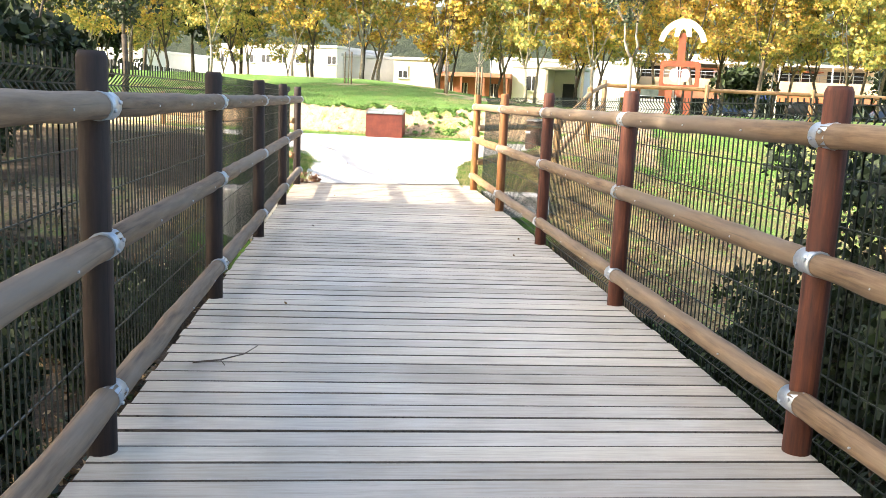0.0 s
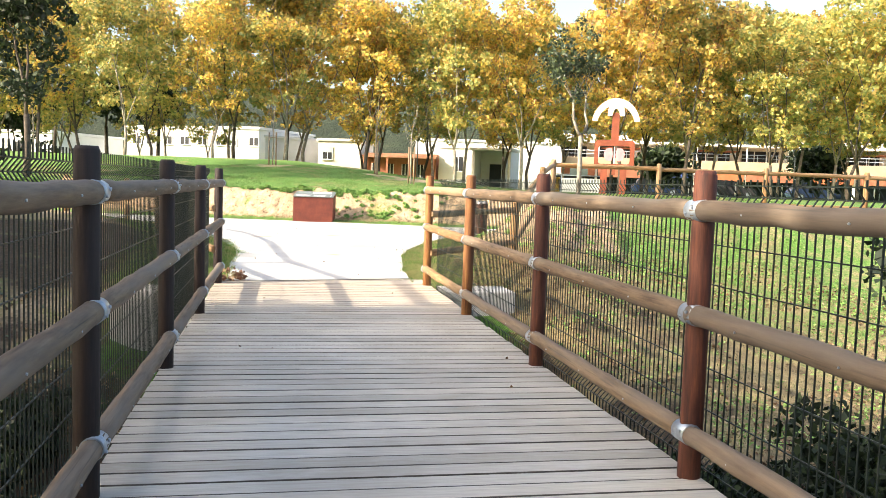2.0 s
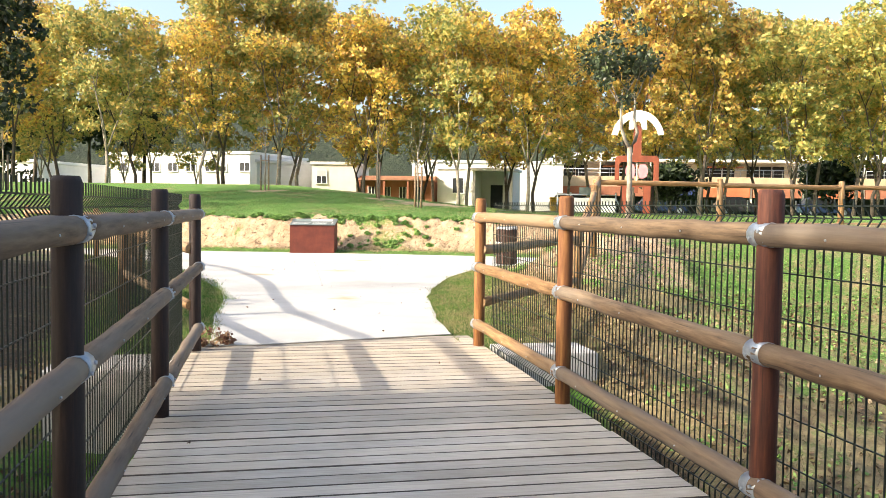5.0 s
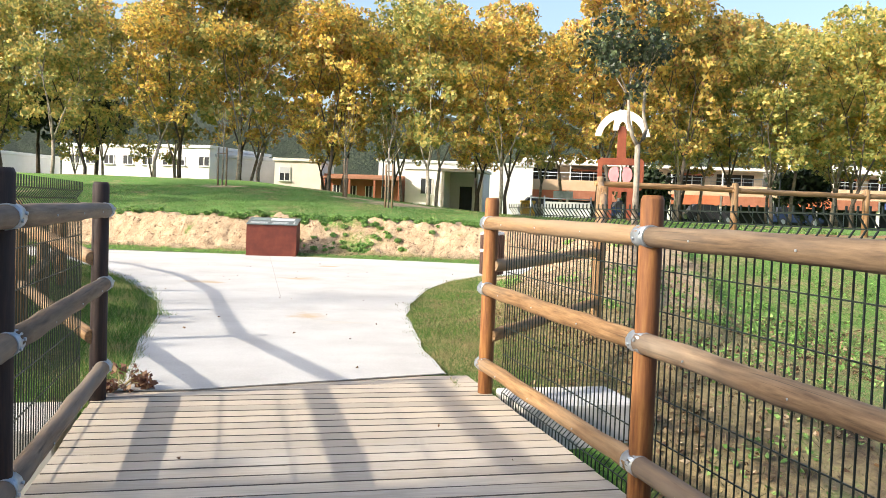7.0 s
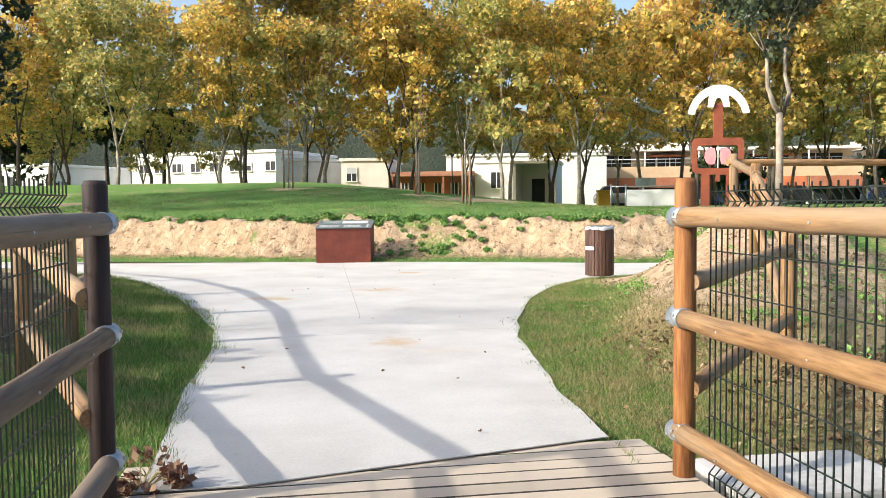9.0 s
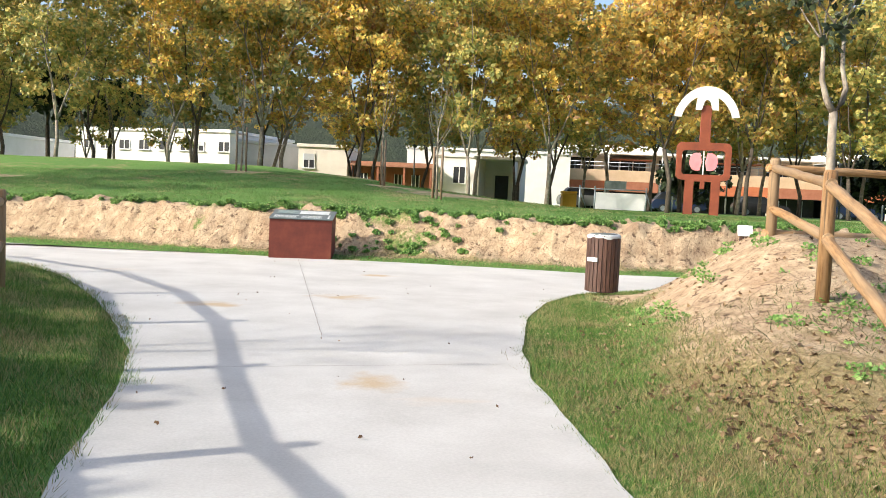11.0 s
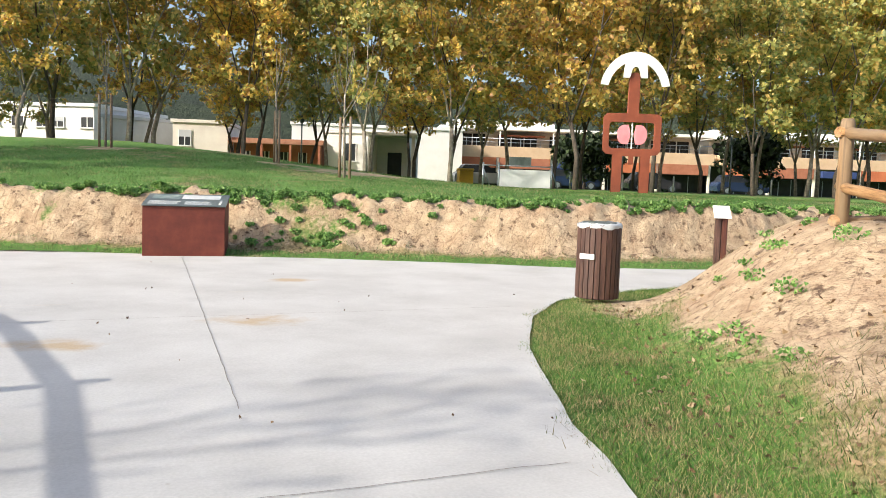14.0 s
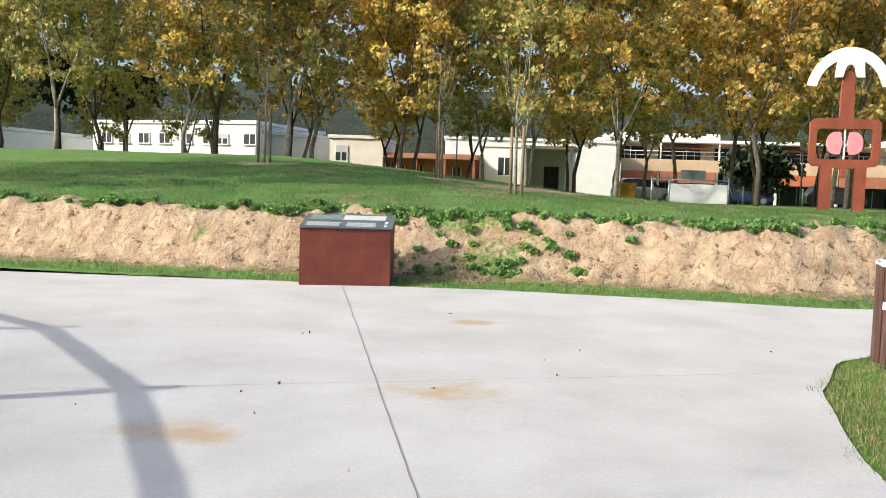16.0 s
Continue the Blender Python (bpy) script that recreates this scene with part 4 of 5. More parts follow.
# young evergreen beside the dike fence, staked saplings on the lawn
def young_tree(x, y):
    """A slim stem that forks like a lyre under a loose dark crown."""
    rng = random.Random(91)
    bm, ends = bmesh.new(), []
    add_tube(bm, [(0, 0, -0.3), (0.01, 0, 0.7), (0, 0, 1.3)], [0.055, 0.045, 0.042], 9)
    add_tube(bm, [(0, 0, 1.28), (0.09, 0, 1.4), (0.13, 0, 1.55), (0.07, 0, 1.75), (0.1, 0.05, 2.1)], [0.035, 0.032, 0.028, 0.024, 0.018], 7)
    add_tube(bm, [(0, 0, 1.28), (-0.09, 0, 1.42), (-0.16, 0, 1.62), (-0.2, -0.04, 2.0)], [0.035, 0.032, 0.027, 0.02], 7)
    for base, k in ((Vector((0.1, 0.05, 2.1)), 3), (Vector((-0.2, -0.04, 2.0)), 4)):
        for j in range(k):
            a = 6.28 * j / k + rng.uniform(0, 1)
            limbs(bm, base, Vector((math.cos(a) * 0.7 - 0.15, math.sin(a) * 0.7, 1)), 0.5, 0.014, 2, rng, ends)
    bmesh.ops.recalc_face_normals(bm, faces=bm.faces)
    clumps = [(e.x, e.y, e.z, rng.uniform(0.13, 0.26)) for e in ends]
    for k in range(26):
        a, u = rng.uniform(0, 6.28), rng.random()
        r = 0.85 * math.sin(math.pi * (0.15 + 0.75 * u)) * rng.uniform(0.3, 1)
        clumps.append((r * math.cos(a) - 0.3, r * math.sin(a), 1.8 + 1.75 * u, rng.uniform(0.1, 0.22)))
    tr = mesh_of("trunk", bm)
    tr.materials.append(BARK)
    cr = leaf_cloud("crown", clumps, 1900, 0.044, 91)
    cr.materials.append(YOUNG_LEAVES)
    tree_thing("young_tree", tr, cr, x, y, ground_height(x, y), 0, (1, 1), "young evergreen tree with a forked pale stem by the fence")


young_tree(5.78, 18.8)


def sapling(x, y, seed, h=2.6):
    rng = random.Random(seed)
    z = ground_height(x, y)
    ob = thing("sapling", x, y, z, rng.uniform(0, 360), label="bare young sapling tied to wooden stakes on the lawn", category="sapling", group="saplings on the lawn")
    bm = bmesh.new()
    add_tube(bm, [(0, 0, -0.2), (0.02, 0.02, 1.2), (0.0, 0.04, 1.7)], [0.03, 0.024, 0.02], 7)
    part("stem", bm, BARK, ob)
    for k in range(9):
        bm = bmesh.new()
        a = rng.uniform(0, 6.28)
        z0 = rng.uniform(1.2, 1.9)
        l = rng.uniform(0.7, 1.5)
        add_tube(bm, [(0, 0.03, min(z0, 1.7)), (0.25 * math.cos(a) * l, 0.25 * math.sin(a) * l, z0 + 0.45 * l), (0.36 * math.cos(a) * l, 0.36 * math.sin(a) * l, z0 + l)], [0.011, 0.007, 0.003], 5)
        bmesh.ops.recalc_face_normals(bm, faces=bm.faces)
        part("branch", bm, BARK, ob)
    for s in (-1, 1):
        part("stake", tube([(0.16 * s, 0, -0.2), (0.16 * s, 0, 1.25)], 0.03, 8), RAIL_WOOD, ob, "pale timber stake")
    part("crossbar", tube([(-0.2, 0, 1.05), (0.2, 0, 1.05)], 0.015, 6), RAIL_WOOD, ob)


for i, (x, y) in enumerate(((-0.47, 35.9), (4.2, 30.9), (-9.5, 37.5), (3.4, 34.5))):
    sapling(x, y, 70 + i)


# ---- evergreens beside the stream bed ----
def evergreen(seed, x, y, height, trunk, width, leaves, size, name="evergreen_tree", label="dense dark evergreen tree out of view, added to shade the bridge", group="evergreens by the bridge", stem=0.13):
    tr, cr = plane_tree(seed, height, trunk, width, leaves, size, stem_radius=stem)
    tr.materials.append(DARK_BARK)
    cr.materials.append(EVERGREEN)
    return tree_thing(name, tr, cr, x, y, ground_height(x, y), 0, (1, 1), label, group)


# two rows out of view, added to cast shade over deck and stream bed
for i, (x, y, h, w) in enumerate(((-6.6, -7.0, 6.8, 4.6), (-6.8, -3.8, 6.6, 4.4), (-6.4, -0.6, 6.7, 4.4), (-6.7, 2.4, 6.6, 4.6), (-6.9, 5.2, 6.4, 4.4), (-6.6, 7.6, 5.9, 3.6))):
    evergreen(120 + i, x, y, h, 3.1, w, 7000, 0.13)
for i, (x, y, h) in enumerate(((-9.8, -2.0, 7.6), (-9.6, 1.2, 7.8), (-9.9, 4.2, 7.6), (-9.7, 6.8, 7.0))):
    evergreen(130 + i, x, y, h, 4.2, 4.6, 5000, 0.14)
for i, (x, y, h) in enumerate(((-28, 67, 7), (-23, 66, 6), (-18.5, 67, 6.5), (30, 66, 3.4), (41, 62, 3.8))):
    evergreen(160 + i, x, y, h, 0.5, 5.2, 3000, 0.22, "evergreen_tree", "dark evergreen tree beyond the autumn trees", "far evergreens")
for i, (x, y, h) in enumerate(((-8.5, 64.0, 6.0), (-12.0, 64.5, 6.4), (-15.5, 65.0, 6.4))):
    evergreen(180 + i, x, y, h, 3.5, 4.0, 3000, 0.16, "evergreen_tree", "dark evergreen tree beyond the autumn trees", "far evergreens")
for i, (x, y, h, n) in enumerate(((-8.1, 31.5, 8.2, 9000), (-11.2, 33.0, 8.6, 9000))):
    evergreen(170 + i, x, y, h, 2.0, 3.4, n, 0.1, "evergreen_tree", "tall dark evergreen tree on the lawn before the autumn trees", "far evergreens", 0.1)
evergreen(151, -5.7, 16.5, 4.4, 1.9, 2.5, 380, 0.06, "evergreen_tree", "thin dark evergreen tree beside the grass verge", stem=0.045)
# shade casters added for the left verge, heights set by their shadow's reach
for i, (x, y) in enumerate(((-6.5, 12.0), (-6.4, 13.7), (-6.6, 15.3), (-6.7, 17.0), (-6.8, 18.8), (-7.2, 20.6))):
    evergreen(140 + i, x, y, (2.4, 2.35, 2.3, 2.2, 2.05, 1.85)[i], 0.4, 3.0, 6500, 0.1, "evergreen_shrub", "rounded dark evergreen shrub added to shade the grass verge", "evergreen shrubs")


def shrub(seed, x, y, z, rx, rz_, leaves, size, label):
    """A leafy bush with many stems from one foot."""
    rng = random.Random(seed)
    bm = bmesh.new()
    clumps = []
    for k in range(16):
        a, l = rng.uniform(0, 6.28), rng.uniform(0.45, 1.0)
        e = Vector((rx * l * math.cos(a) * 0.8, rx * l * math.sin(a) * 0.8, rz_ * rng.uniform(0.35, 1.0)))
        add_tube(bm, [(0, 0, -0.15), e * 0.5 + Vector((0, 0, 0.1)), e], [0.03, 0.018, 0.006], 5)
        clumps.append((e.x, e.y, e.z, rx * rng.uniform(0.16, 0.34)))
        clumps.append((e.x * 0.6, e.y * 0.6, e.z * 0.6, rx * rng.uniform(0.2, 0.36)))
    bmesh.ops.recalc_face_normals(bm, faces=bm.faces)
    ob = thing("shrub", x, y, z, 0, label=label, category="shrub", group="shrubs by the bridge")
    part("stem", bm, DARK_BARK, ob)
    part("foliage", leaf_cloud("foliage", clumps, leaves, size, seed), EVERGREEN, ob)


# the ones near x -5 are added only to shade the ground on the left
for i, (x, y, r, h) in enumerate(((3.75, 5.2, 1.45, 2.45), (3.3, 3.3, 1.4, 2.5), (4.3, 1.6, 1.4, 2.5), (2.75, 4.3, 0.8, 1.5), (5.4, 4.2, 1.4, 2.2), (3.1, 7.3, 0.7, 0.85), (-2.3, 5.4, 0.8, 1.1), (-2.6, 8.4, 0.8, 0.9), (-2.4, 2.8, 0.9, 1.2), (2.6, 9.6, 0.5, 0.4), (-4.9, -2.5, 1.4, 2.4), (-3.2, 3.4, 0.5, 0.7), (-4.4, 9.3, 0.7, 0.9), (-5.0, 10.9, 1.1, 2.1), (-5.2, 12.8, 1.0, 1.9), (-3.6, 6.6, 0.8, 1.0), (2.5, 5.9, 0.6, 0.75), (2.6, 7.0, 0.45, 0.5), (2.4, 2.9, 0.7, 1.0), (-1.9, 7.2, 0.5, 0.7), (-2.0, 4.1, 0.6, 0.9), (-2.2, 9.8, 0.5, 0.6), (3.3, 6.3, 0.9, 1.3), (4.6, 6.4, 1.1, 1.7), (2.5, 5.0, 0.6, 0.9), (3.0, 8.2, 0.45, 0.5), (2.3, 6.4, 0.7, 0.8), (3.0, 5.6, 0.8, 1.0), (2.3, 7.9, 0.6, 0.6), (3.4, 4.4, 0.9, 1.5), (2.2, 3.6, 0.6, 0.9), (2.3, 8.9, 0.5, 0.5), (3.7, 7.4, 0.75, 0.6), (4.5, 7.7, 0.75, 0.6), (3.1, 6.7, 0.7, 0.7), (3.9, 6.2, 0.8, 0.9), (5.3, 7.0, 0.9, 0.9), (3.0, 9.0, 0.5, 0.4))):
    shrub(200 + i, x, y, ground_height(x, y) - 0.02, r, h, 22000 if r > 1 else 6500, 0.034, "leafy dark green shrub growing beside the bridge")

# ---- buildings beyond the trees ----
RENDER_WHITE = simple("white_render", [(0.3, (0.72, 0.71, 0.68)), (0.7, (0.8, 0.79, 0.77))], 1.2, 0.9, 0, 0.2, 0.01)
RENDER_CREAM = simple("cream_render", [(0.3, (0.66, 0.61, 0.53)), (0.7, (0.76, 0.72, 0.64))], 1.0, 0.9, 0, 0.2, 0.01)
RENDER_GREY = simple("grey_render", [(0.3, (0.42, 0.44, 0.46)), (0.7, (0.52, 0.54, 0.56))], 1.0, 0.9, 0, 0.2, 0.01)
RENDER_BRICK = simple("terracotta_wall", [(0.3, (0.3, 0.11, 0.06)), (0.7, (0.42, 0.17, 0.1))], 1.5, 0.85, 0, 0.2, 0.01)
RED_PANEL = simple("orange_red_cladding", [(0.3, (0.42, 0.12, 0.05)), (0.7, (0.55, 0.18, 0.08))], 1.0, 0.7)
DARK_GLASS = simple("dark_glass", [(0.3, (0.015, 0.018, 0.022)), (0.7, (0.04, 0.045, 0.05))], 1.0, 0.5)
DARK_GLASS.node_tree.nodes["Principled BSDF"].inputs["Specular IOR Level"].default_value = 0.25
FRAME_WHITE = WHITE_METAL
ROOF_TILE = simple("roof_tile", [(0.3, (0.3, 0.14, 0.08)), (0.7, (0.4, 0.22, 0.14))], 3, 0.9)


def window(parent, x, y, z, w, h, shutter=False):
    win = part("window", box(x - w / 2, x + w / 2, y - 0.04, y + 0.02, z, z + h), DARK_GLASS, parent)
    for x0, x1, z0, z1 in ((-w / 2 - 0.06, -w / 2, 0, h), (w / 2, w / 2 + 0.06, 0, h), (-0.03, 0.03, 0, h)):
        part("frame", box(x + x0, x + x1, y - 0.07, y + 0.01, z + z0, z + z1), FRAME_WHITE, win)
    part("sill", box(x - w / 2 - 0.12, x + w / 2 + 0.12, y - 0.14, y + 0.01, z - 0.07, z), FRAME_WHITE, win)
    if shutter:
        part("shutter_box", box(x - w / 2, x + w / 2, y - 0.075, y + 0.01, z + h * 0.55, z + h), RENDER_GREY, win)
    return win


def block(name, x, y, rz, w, d, h, mat, label, z=0.85, roof=0.22, roof_mat=None):
    ob = thing(name, x, y, z, rz, label=label, category="building", group="buildings behind the trees")
    part("wall", box(0, w, 0, d, 0, h, 0.02), mat, ob)
    part("roof", box(-0.12, w + 0.12, -0.12, d + 0.12, h + 0.003, h + roof, 0.02), roof_mat or mat, ob)
    return ob


b = block("white_house", -12.8, 76.3, -30, 12.6, 9, 4.15, RENDER_WHITE, "white rendered flat-roofed house with small windows")
for wx, shut in ((1.2, False), (2.6, True), (4.2, False), (5.84, False), (7.5, False), (9.2, True), (10.2, True), (12.2, False)):
    window(b, wx, 0, 2.9, 0.8, 0.62, shut)
b = block("white_house", -33, 80, -25, 17, 9, 3.3, RENDER_WHITE, "long white rendered low house")
for wx in (2, 5, 8, 11, 14):
    window(b, wx, 0, 1.7, 1.1, 0.9)
# the white house's side face past its corner, its shade given as grey render
b = block("grey_house", -1.8, 70.6, 32, 7.0, 7, 3.6, RENDER_GREY, "shaded plain side of the white house, coloured grey")
b = block("cream_house", 2.7, 70, -14, 3.4, 7, 3.5, RENDER_CREAM, "cream rendered house with one window")
window(b, 0.75, 0, 2.1, 0.7, 0.95, True)
b = block("terracotta_house", 6.4, 69.5, -18, 5.6, 6, 2.5, RENDER_BRICK, "low terracotta house with a tiled canopy", roof_mat=ROOF_TILE)
for wx in (0.8, 2.0, 3.2, 4.4):
    window(b, wx, 0, 0.9, 0.45, 1.0)
part("canopy", box(-0.1, 5.8, -1.3, 0.05, 2.35, 2.5, 0.01), ROOF_TILE, b)
for wx in (0.05, 1.9, 3.7, 5.5):
    part("column", box(wx, wx + 0.14, -1.25, -1.11, 0, 2.35), RENDER_BRICK, b)
b = block("cream_house", 12.0, 68, -25, 5.4, 6, 3.25, RENDER_WHITE, "pale rendered house with a small porch")
window(b, 1.6, 0, 1.5, 0.8, 1.1)
part("porch_wall", box(3.2, 3.4, -2.4, 0, 0, 3.2), RENDER_CREAM, b)
part("porch_roof", box(3.0, 6.2, -2.5, 0.05, 3.05, 3.25, 0.01), RENDER_CREAM, b)
part("porch_column", box(5.9, 6.1, -2.4, -2.2, 0, 3.05), RENDER_CREAM, b)
part("door", box(4.1, 5.0, -0.05, 0.02, 0, 2.1), DARK_GLASS, b)
b = block("white_warehouse", 12.0, 80, -12, 13.5, 8, 4.4, RENDER_WHITE, "long plain white warehouse wall")


PEACH = simple("peach_render", [(0.3, (0.52, 0.36, 0.23)), (0.7, (0.62, 0.46, 0.31))], 0.8, 0.9, 0, 0.2, 0.01)
SHOP_DARK = simple("shaded_shop_front", [(0.3, (0.012, 0.013, 0.015)), (0.7, (0.045, 0.045, 0.05))], 0.8, 0.7)
AWNING_BLUE = simple("blue_awning", [(0.3, (0.02, 0.04, 0.13)), (0.7, (0.035, 0.06, 0.18))], 2.0, 0.7)


def shop_building(x, y, rz, w, label):
    """Shops under a deep canopy, a set-back upper floor behind a terrace rail."""
    ob = thing("shop_building", x, y, 0.7, rz, label=label, category="building", group="buildings behind the trees")
    part("shop_wall", box(0, w, 1.6, 10, 0, 2.75), SHOP_DARK, ob, "dark recessed shop fronts")
    part("wall", box(0, w, 2.4, 10, 2.753, 5.2), RENDER_CREAM, ob)
    part("canopy", box(-0.2, w + 0.2, -1.2, 2.3, 2.76, 3.75, 0.03), PEACH, ob, "peach canopy band")
    part("roof", box(-0.3, w + 0.3, -0.6, 10.2, 5.203, 5.45, 0.03), RENDER_WHITE, ob)
    part("parapet", box(1.0, w * 0.45, 4.0, 9.0, 5.455, 6.3, 0.03), RENDER_WHITE, ob)
    n = int(w / 4.2)
    for k in range(n):
        x0 = 0.2 + k * (w - 0.2) / n
        x1 = x0 + (w - 0.2) / n - 0.3
        front = part("shop_front", box(x0 + 0.2, x1 - 0.1, 1.5, 1.59, 0.1, 1.75), DARK_GLASS, ob)
        for j in range(3):
            xm = x0 + 0.2 + (x1 - x0 - 0.3) * (j + 0.5) / 3
            part("mullion", box(xm - 0.03, xm + 0.03, 1.44, 1.495, 0.1, 1.75), STEEL, front)
        if k % 4 != 2:
            part("fascia", box(x0, x1, -1.26, -0.95, 1.85, 2.755, 0.02), RED_PANEL if k % 3 != 1 else RENDER_BRICK, ob)
        else:
            part("awning", box(x0 + 0.4, x1 - 0.4, -1.5, -0.9, 2.0, 2.6, 0.02), AWNING_BLUE, ob, "blue shop awning")
        part("pillar", box(x1 + 0.04, x1 + 0.24, -1.1, -0.85, 0, 2.755, 0.01), RENDER_CREAM, ob)
        glass = part("terrace_window", box(x0 + 0.3, x1 - 0.6, 2.3, 2.39, 3.8, 4.95), DARK_GLASS, ob)
        for j in range(2):
            xm = x0 + 0.3 + (x1 - x0 - 0.9) * (j + 1) / 3
            part("frame", box(xm - 0.04, xm + 0.04, 2.25, 2.295, 3.8, 4.95), FRAME_WHITE, glass)
        part("roof_post", box(x0 + 0.02, x0 + 0.12, -0.5, -0.4, 3.753, 5.2), RENDER_WHITE, ob)
        if k % 2:
            part("awning", box(x0 + 0.5, x1 - 0.2, 0.4, 2.2, 4.75, 4.85), RENDER_BRICK, ob)
        for j in range(5):
            xb = x0 + (x1 - x0) * j / 5
            part("baluster", box(xb, xb + 0.04, -1.1, -1.06, 3.753, 4.4), STEEL, ob)
    part("terrace_rail", tube([(0, -1.08, 4.42), (w, -1.08, 4.42)], 0.035, 6), STEEL, ob)
    part("terrace_rail", tube([(0, -1.08, 4.1), (w, -1.08, 4.1)], 0.02, 6), STEEL, ob)
    return ob


shop_building(26, 84, -16, 24, "two-storey cream shop building with orange fascias")
shop_building(50, 77, -16, 30, "two-storey cream shop building with dark shop fronts")


# street furniture between the trees and the shops
for i, (x, y) in enumerate(((30.5, 62.0), (38.0, 60.5), (9.5, 63.0))):
    ob = thing("street_lamp", x, y, ground_height(x, y), 15 * i, label="dark metal street lamp with a small lantern head", category="street lamp", group="street lamps")
    part("pole", tube([(0, 0, -0.1), (0, 0, 3.3)], [0.06, 0.04], 8), PANEL_FACE, ob)
    part("lantern", tube([(0, 0, 3.3), (0, 0, 3.42), (0, 0, 3.75), (0, 0, 3.85)], [0.05, 0.16, 0.22, 0.08], 10), PANEL_FACE, ob)
for i in range(7):
    x, y = 22.0 + 3.4 * i, 60.2 - 0.5 * i
    ob = part("bollard", tube([(x, y, ground_height(x, y) - 0.1), (x, y, ground_height(x, y) + 0.95), (x, y, ground_height(x, y) + 1.0)], [0.05, 0.05, 0.03], 8), WHITE_METAL)
    tagged(ob, "slim white metal bollard by the street", "bollard", group="bollards by the street")


def notice_board():
    ob = thing("goal_board", 15.4, 48.0, 1.0, -12, label="white board panel in a metal frame behind the lawn", category="board")
    part("panel", box(0, 2.3, -0.03, 0.03, 0.08, 0.86, 0.01), WHITE_METAL, ob)
    for x in (-0.75, -0.05, 2.35):
        part("post", tube([(x, 0, -0.1), (x, 0, 1.15)], 0.04, 8), STEEL, ob)
        part("brace", tube([(x, 0, 0.9), (x + 0.45, 0.5, 0)], 0.03, 6), STEEL, ob)
    part("rail", tube([(-0.8, 0, 1.02), (2.4, 0, 1.02)], 0.03, 6), STEEL, ob)
    part("vent", box(0.4, 1.4, -0.02, 0.02, 1.05, 1.42), PANEL_FACE, ob)


notice_board()

PAINTS = {"blue": (0.02, 0.035, 0.08), "grey": (0.3, 0.31, 0.32), "dark": (0.03, 0.03, 0.035)}


def car(x, y, rz, paint):
    """A small parked hatchback."""
    ob = thing("parked_car", x, y, 0.95, rz, label=f"{paint} hatchback car parked behind the trees", category="car", group="parked cars")
    c = PAINTS[paint]
    coat = simple(paint + "_car_paint", [(0.3, c), (0.7, tuple(min(1, v * 1.15) for v in c))], 1, 0.25)

    def shell(name, prof, half, mat, lab=""):
        bm = bmesh.new()
        a = [bm.verts.new((px, -half, pz)) for px, pz in prof]
        b_ = [bm.verts.new((px, half, pz)) for px, pz in prof]
        bm.faces.new(a)
        bm.faces.new(b_[::-1])
        for i in range(len(prof)):
            j = (i + 1) % len(prof)
            bm.faces.new((a[i], b_[i], b_[j], a[j]))
        bmesh.ops.recalc_face_normals(bm, faces=bm.faces)
        bmesh.ops.bevel(bm, geom=list(bm.edges), offset=0.05, segments=2, affect="EDGES")
        return part(name, bm, mat, ob, lab)

    shell("body", [(-2.0, 0.25), (2.0, 0.25), (2.05, 0.6), (1.9, 0.82), (0.9, 0.95), (-1.85, 0.98), (-2.05, 0.7)], 0.85, coat)
    shell("cabin", [(-1.8, 0.93), (0.95, 0.9), (0.2, 1.42), (-1.4, 1.45)], 0.76, DARK_GLASS, "dark car windows")
    shell("roof", [(-1.45, 1.41), (0.22, 1.39), (0.1, 1.48), (-1.3, 1.5)], 0.74, coat)
    for wx in (-1.25, 1.3):
        for wy in (-0.8, 0.8):
            wheel = part("wheel", tube([(wx, wy - 0.1, 0.31), (wx, wy + 0.1, 0.31)], 0.31, 18), DARK_GLASS, ob)
            part("rim", tube([(wx, wy - 0.112, 0.31), (wx, wy + 0.112, 0.31)], 0.2, 14), STEEL, wheel)


car(22.5, 66.5, -12, "grey")
car(31.5, 70.5, -16, "blue")
car(37.5, 68.8, -16, "dark")
car(44.0, 66.8, -16, "blue")
YELLOW = simple("yellow_plastic", [(0.3, (0.55, 0.33, 0.03)), (0.7, (0.66, 0.42, 0.05))], 2, 0.5)
ob = thing("recycling_container", 19.6, 62.5, 0.98, -10, label="yellow plastic recycling container behind the trees", category="container")
part("body", box(-0.45, 0.45, -0.4, 0.4, 0.06, 0.95, 0.05), YELLOW, ob)
part("lid", box(-0.48, 0.48, -0.43, 0.43, 0.953, 1.1, 0.05), YELLOW, ob)

# wooded ridge far behind
FOREST = simple("distant_wood", [(0.3, (0.012, 0.022, 0.012)), (0.55, (0.028, 0.042, 0.02)), (0.8, (0.07, 0.075, 0.04))], 0.25, 0.95, 0, 1.0, 1.0, True, 8)
bm = bmesh.new()
ridge = []
for k, a in enumerate(np.linspace(-75, 75, 120)):
    d = (math.sin(radians(a)), math.cos(radians(a)))
    hgt = 27 + 7 * noise.noise(Vector((k * 0.11, 3, 0))) + 2 * noise.noise(Vector((k * 0.7, 8, 0)))
    ridge.append([bm.verts.new((d[0] * r, d[1] * r, z)) for r, z in ((180, 0), (205, hgt * 0.6), (240, hgt), (300, hgt * 0.9))])
for a, c in zip(ridge, ridge[1:]):
    for i in range(3):
        bm.faces.new((a[i], c[i], c[i + 1], a[i + 1])).smooth = True
bmesh.ops.recalc_face_normals(bm, faces=bm.faces)
tagged(part("backdrop", bm, FOREST), "dark wooded hillside in the distance", "hillside", kind="structure")


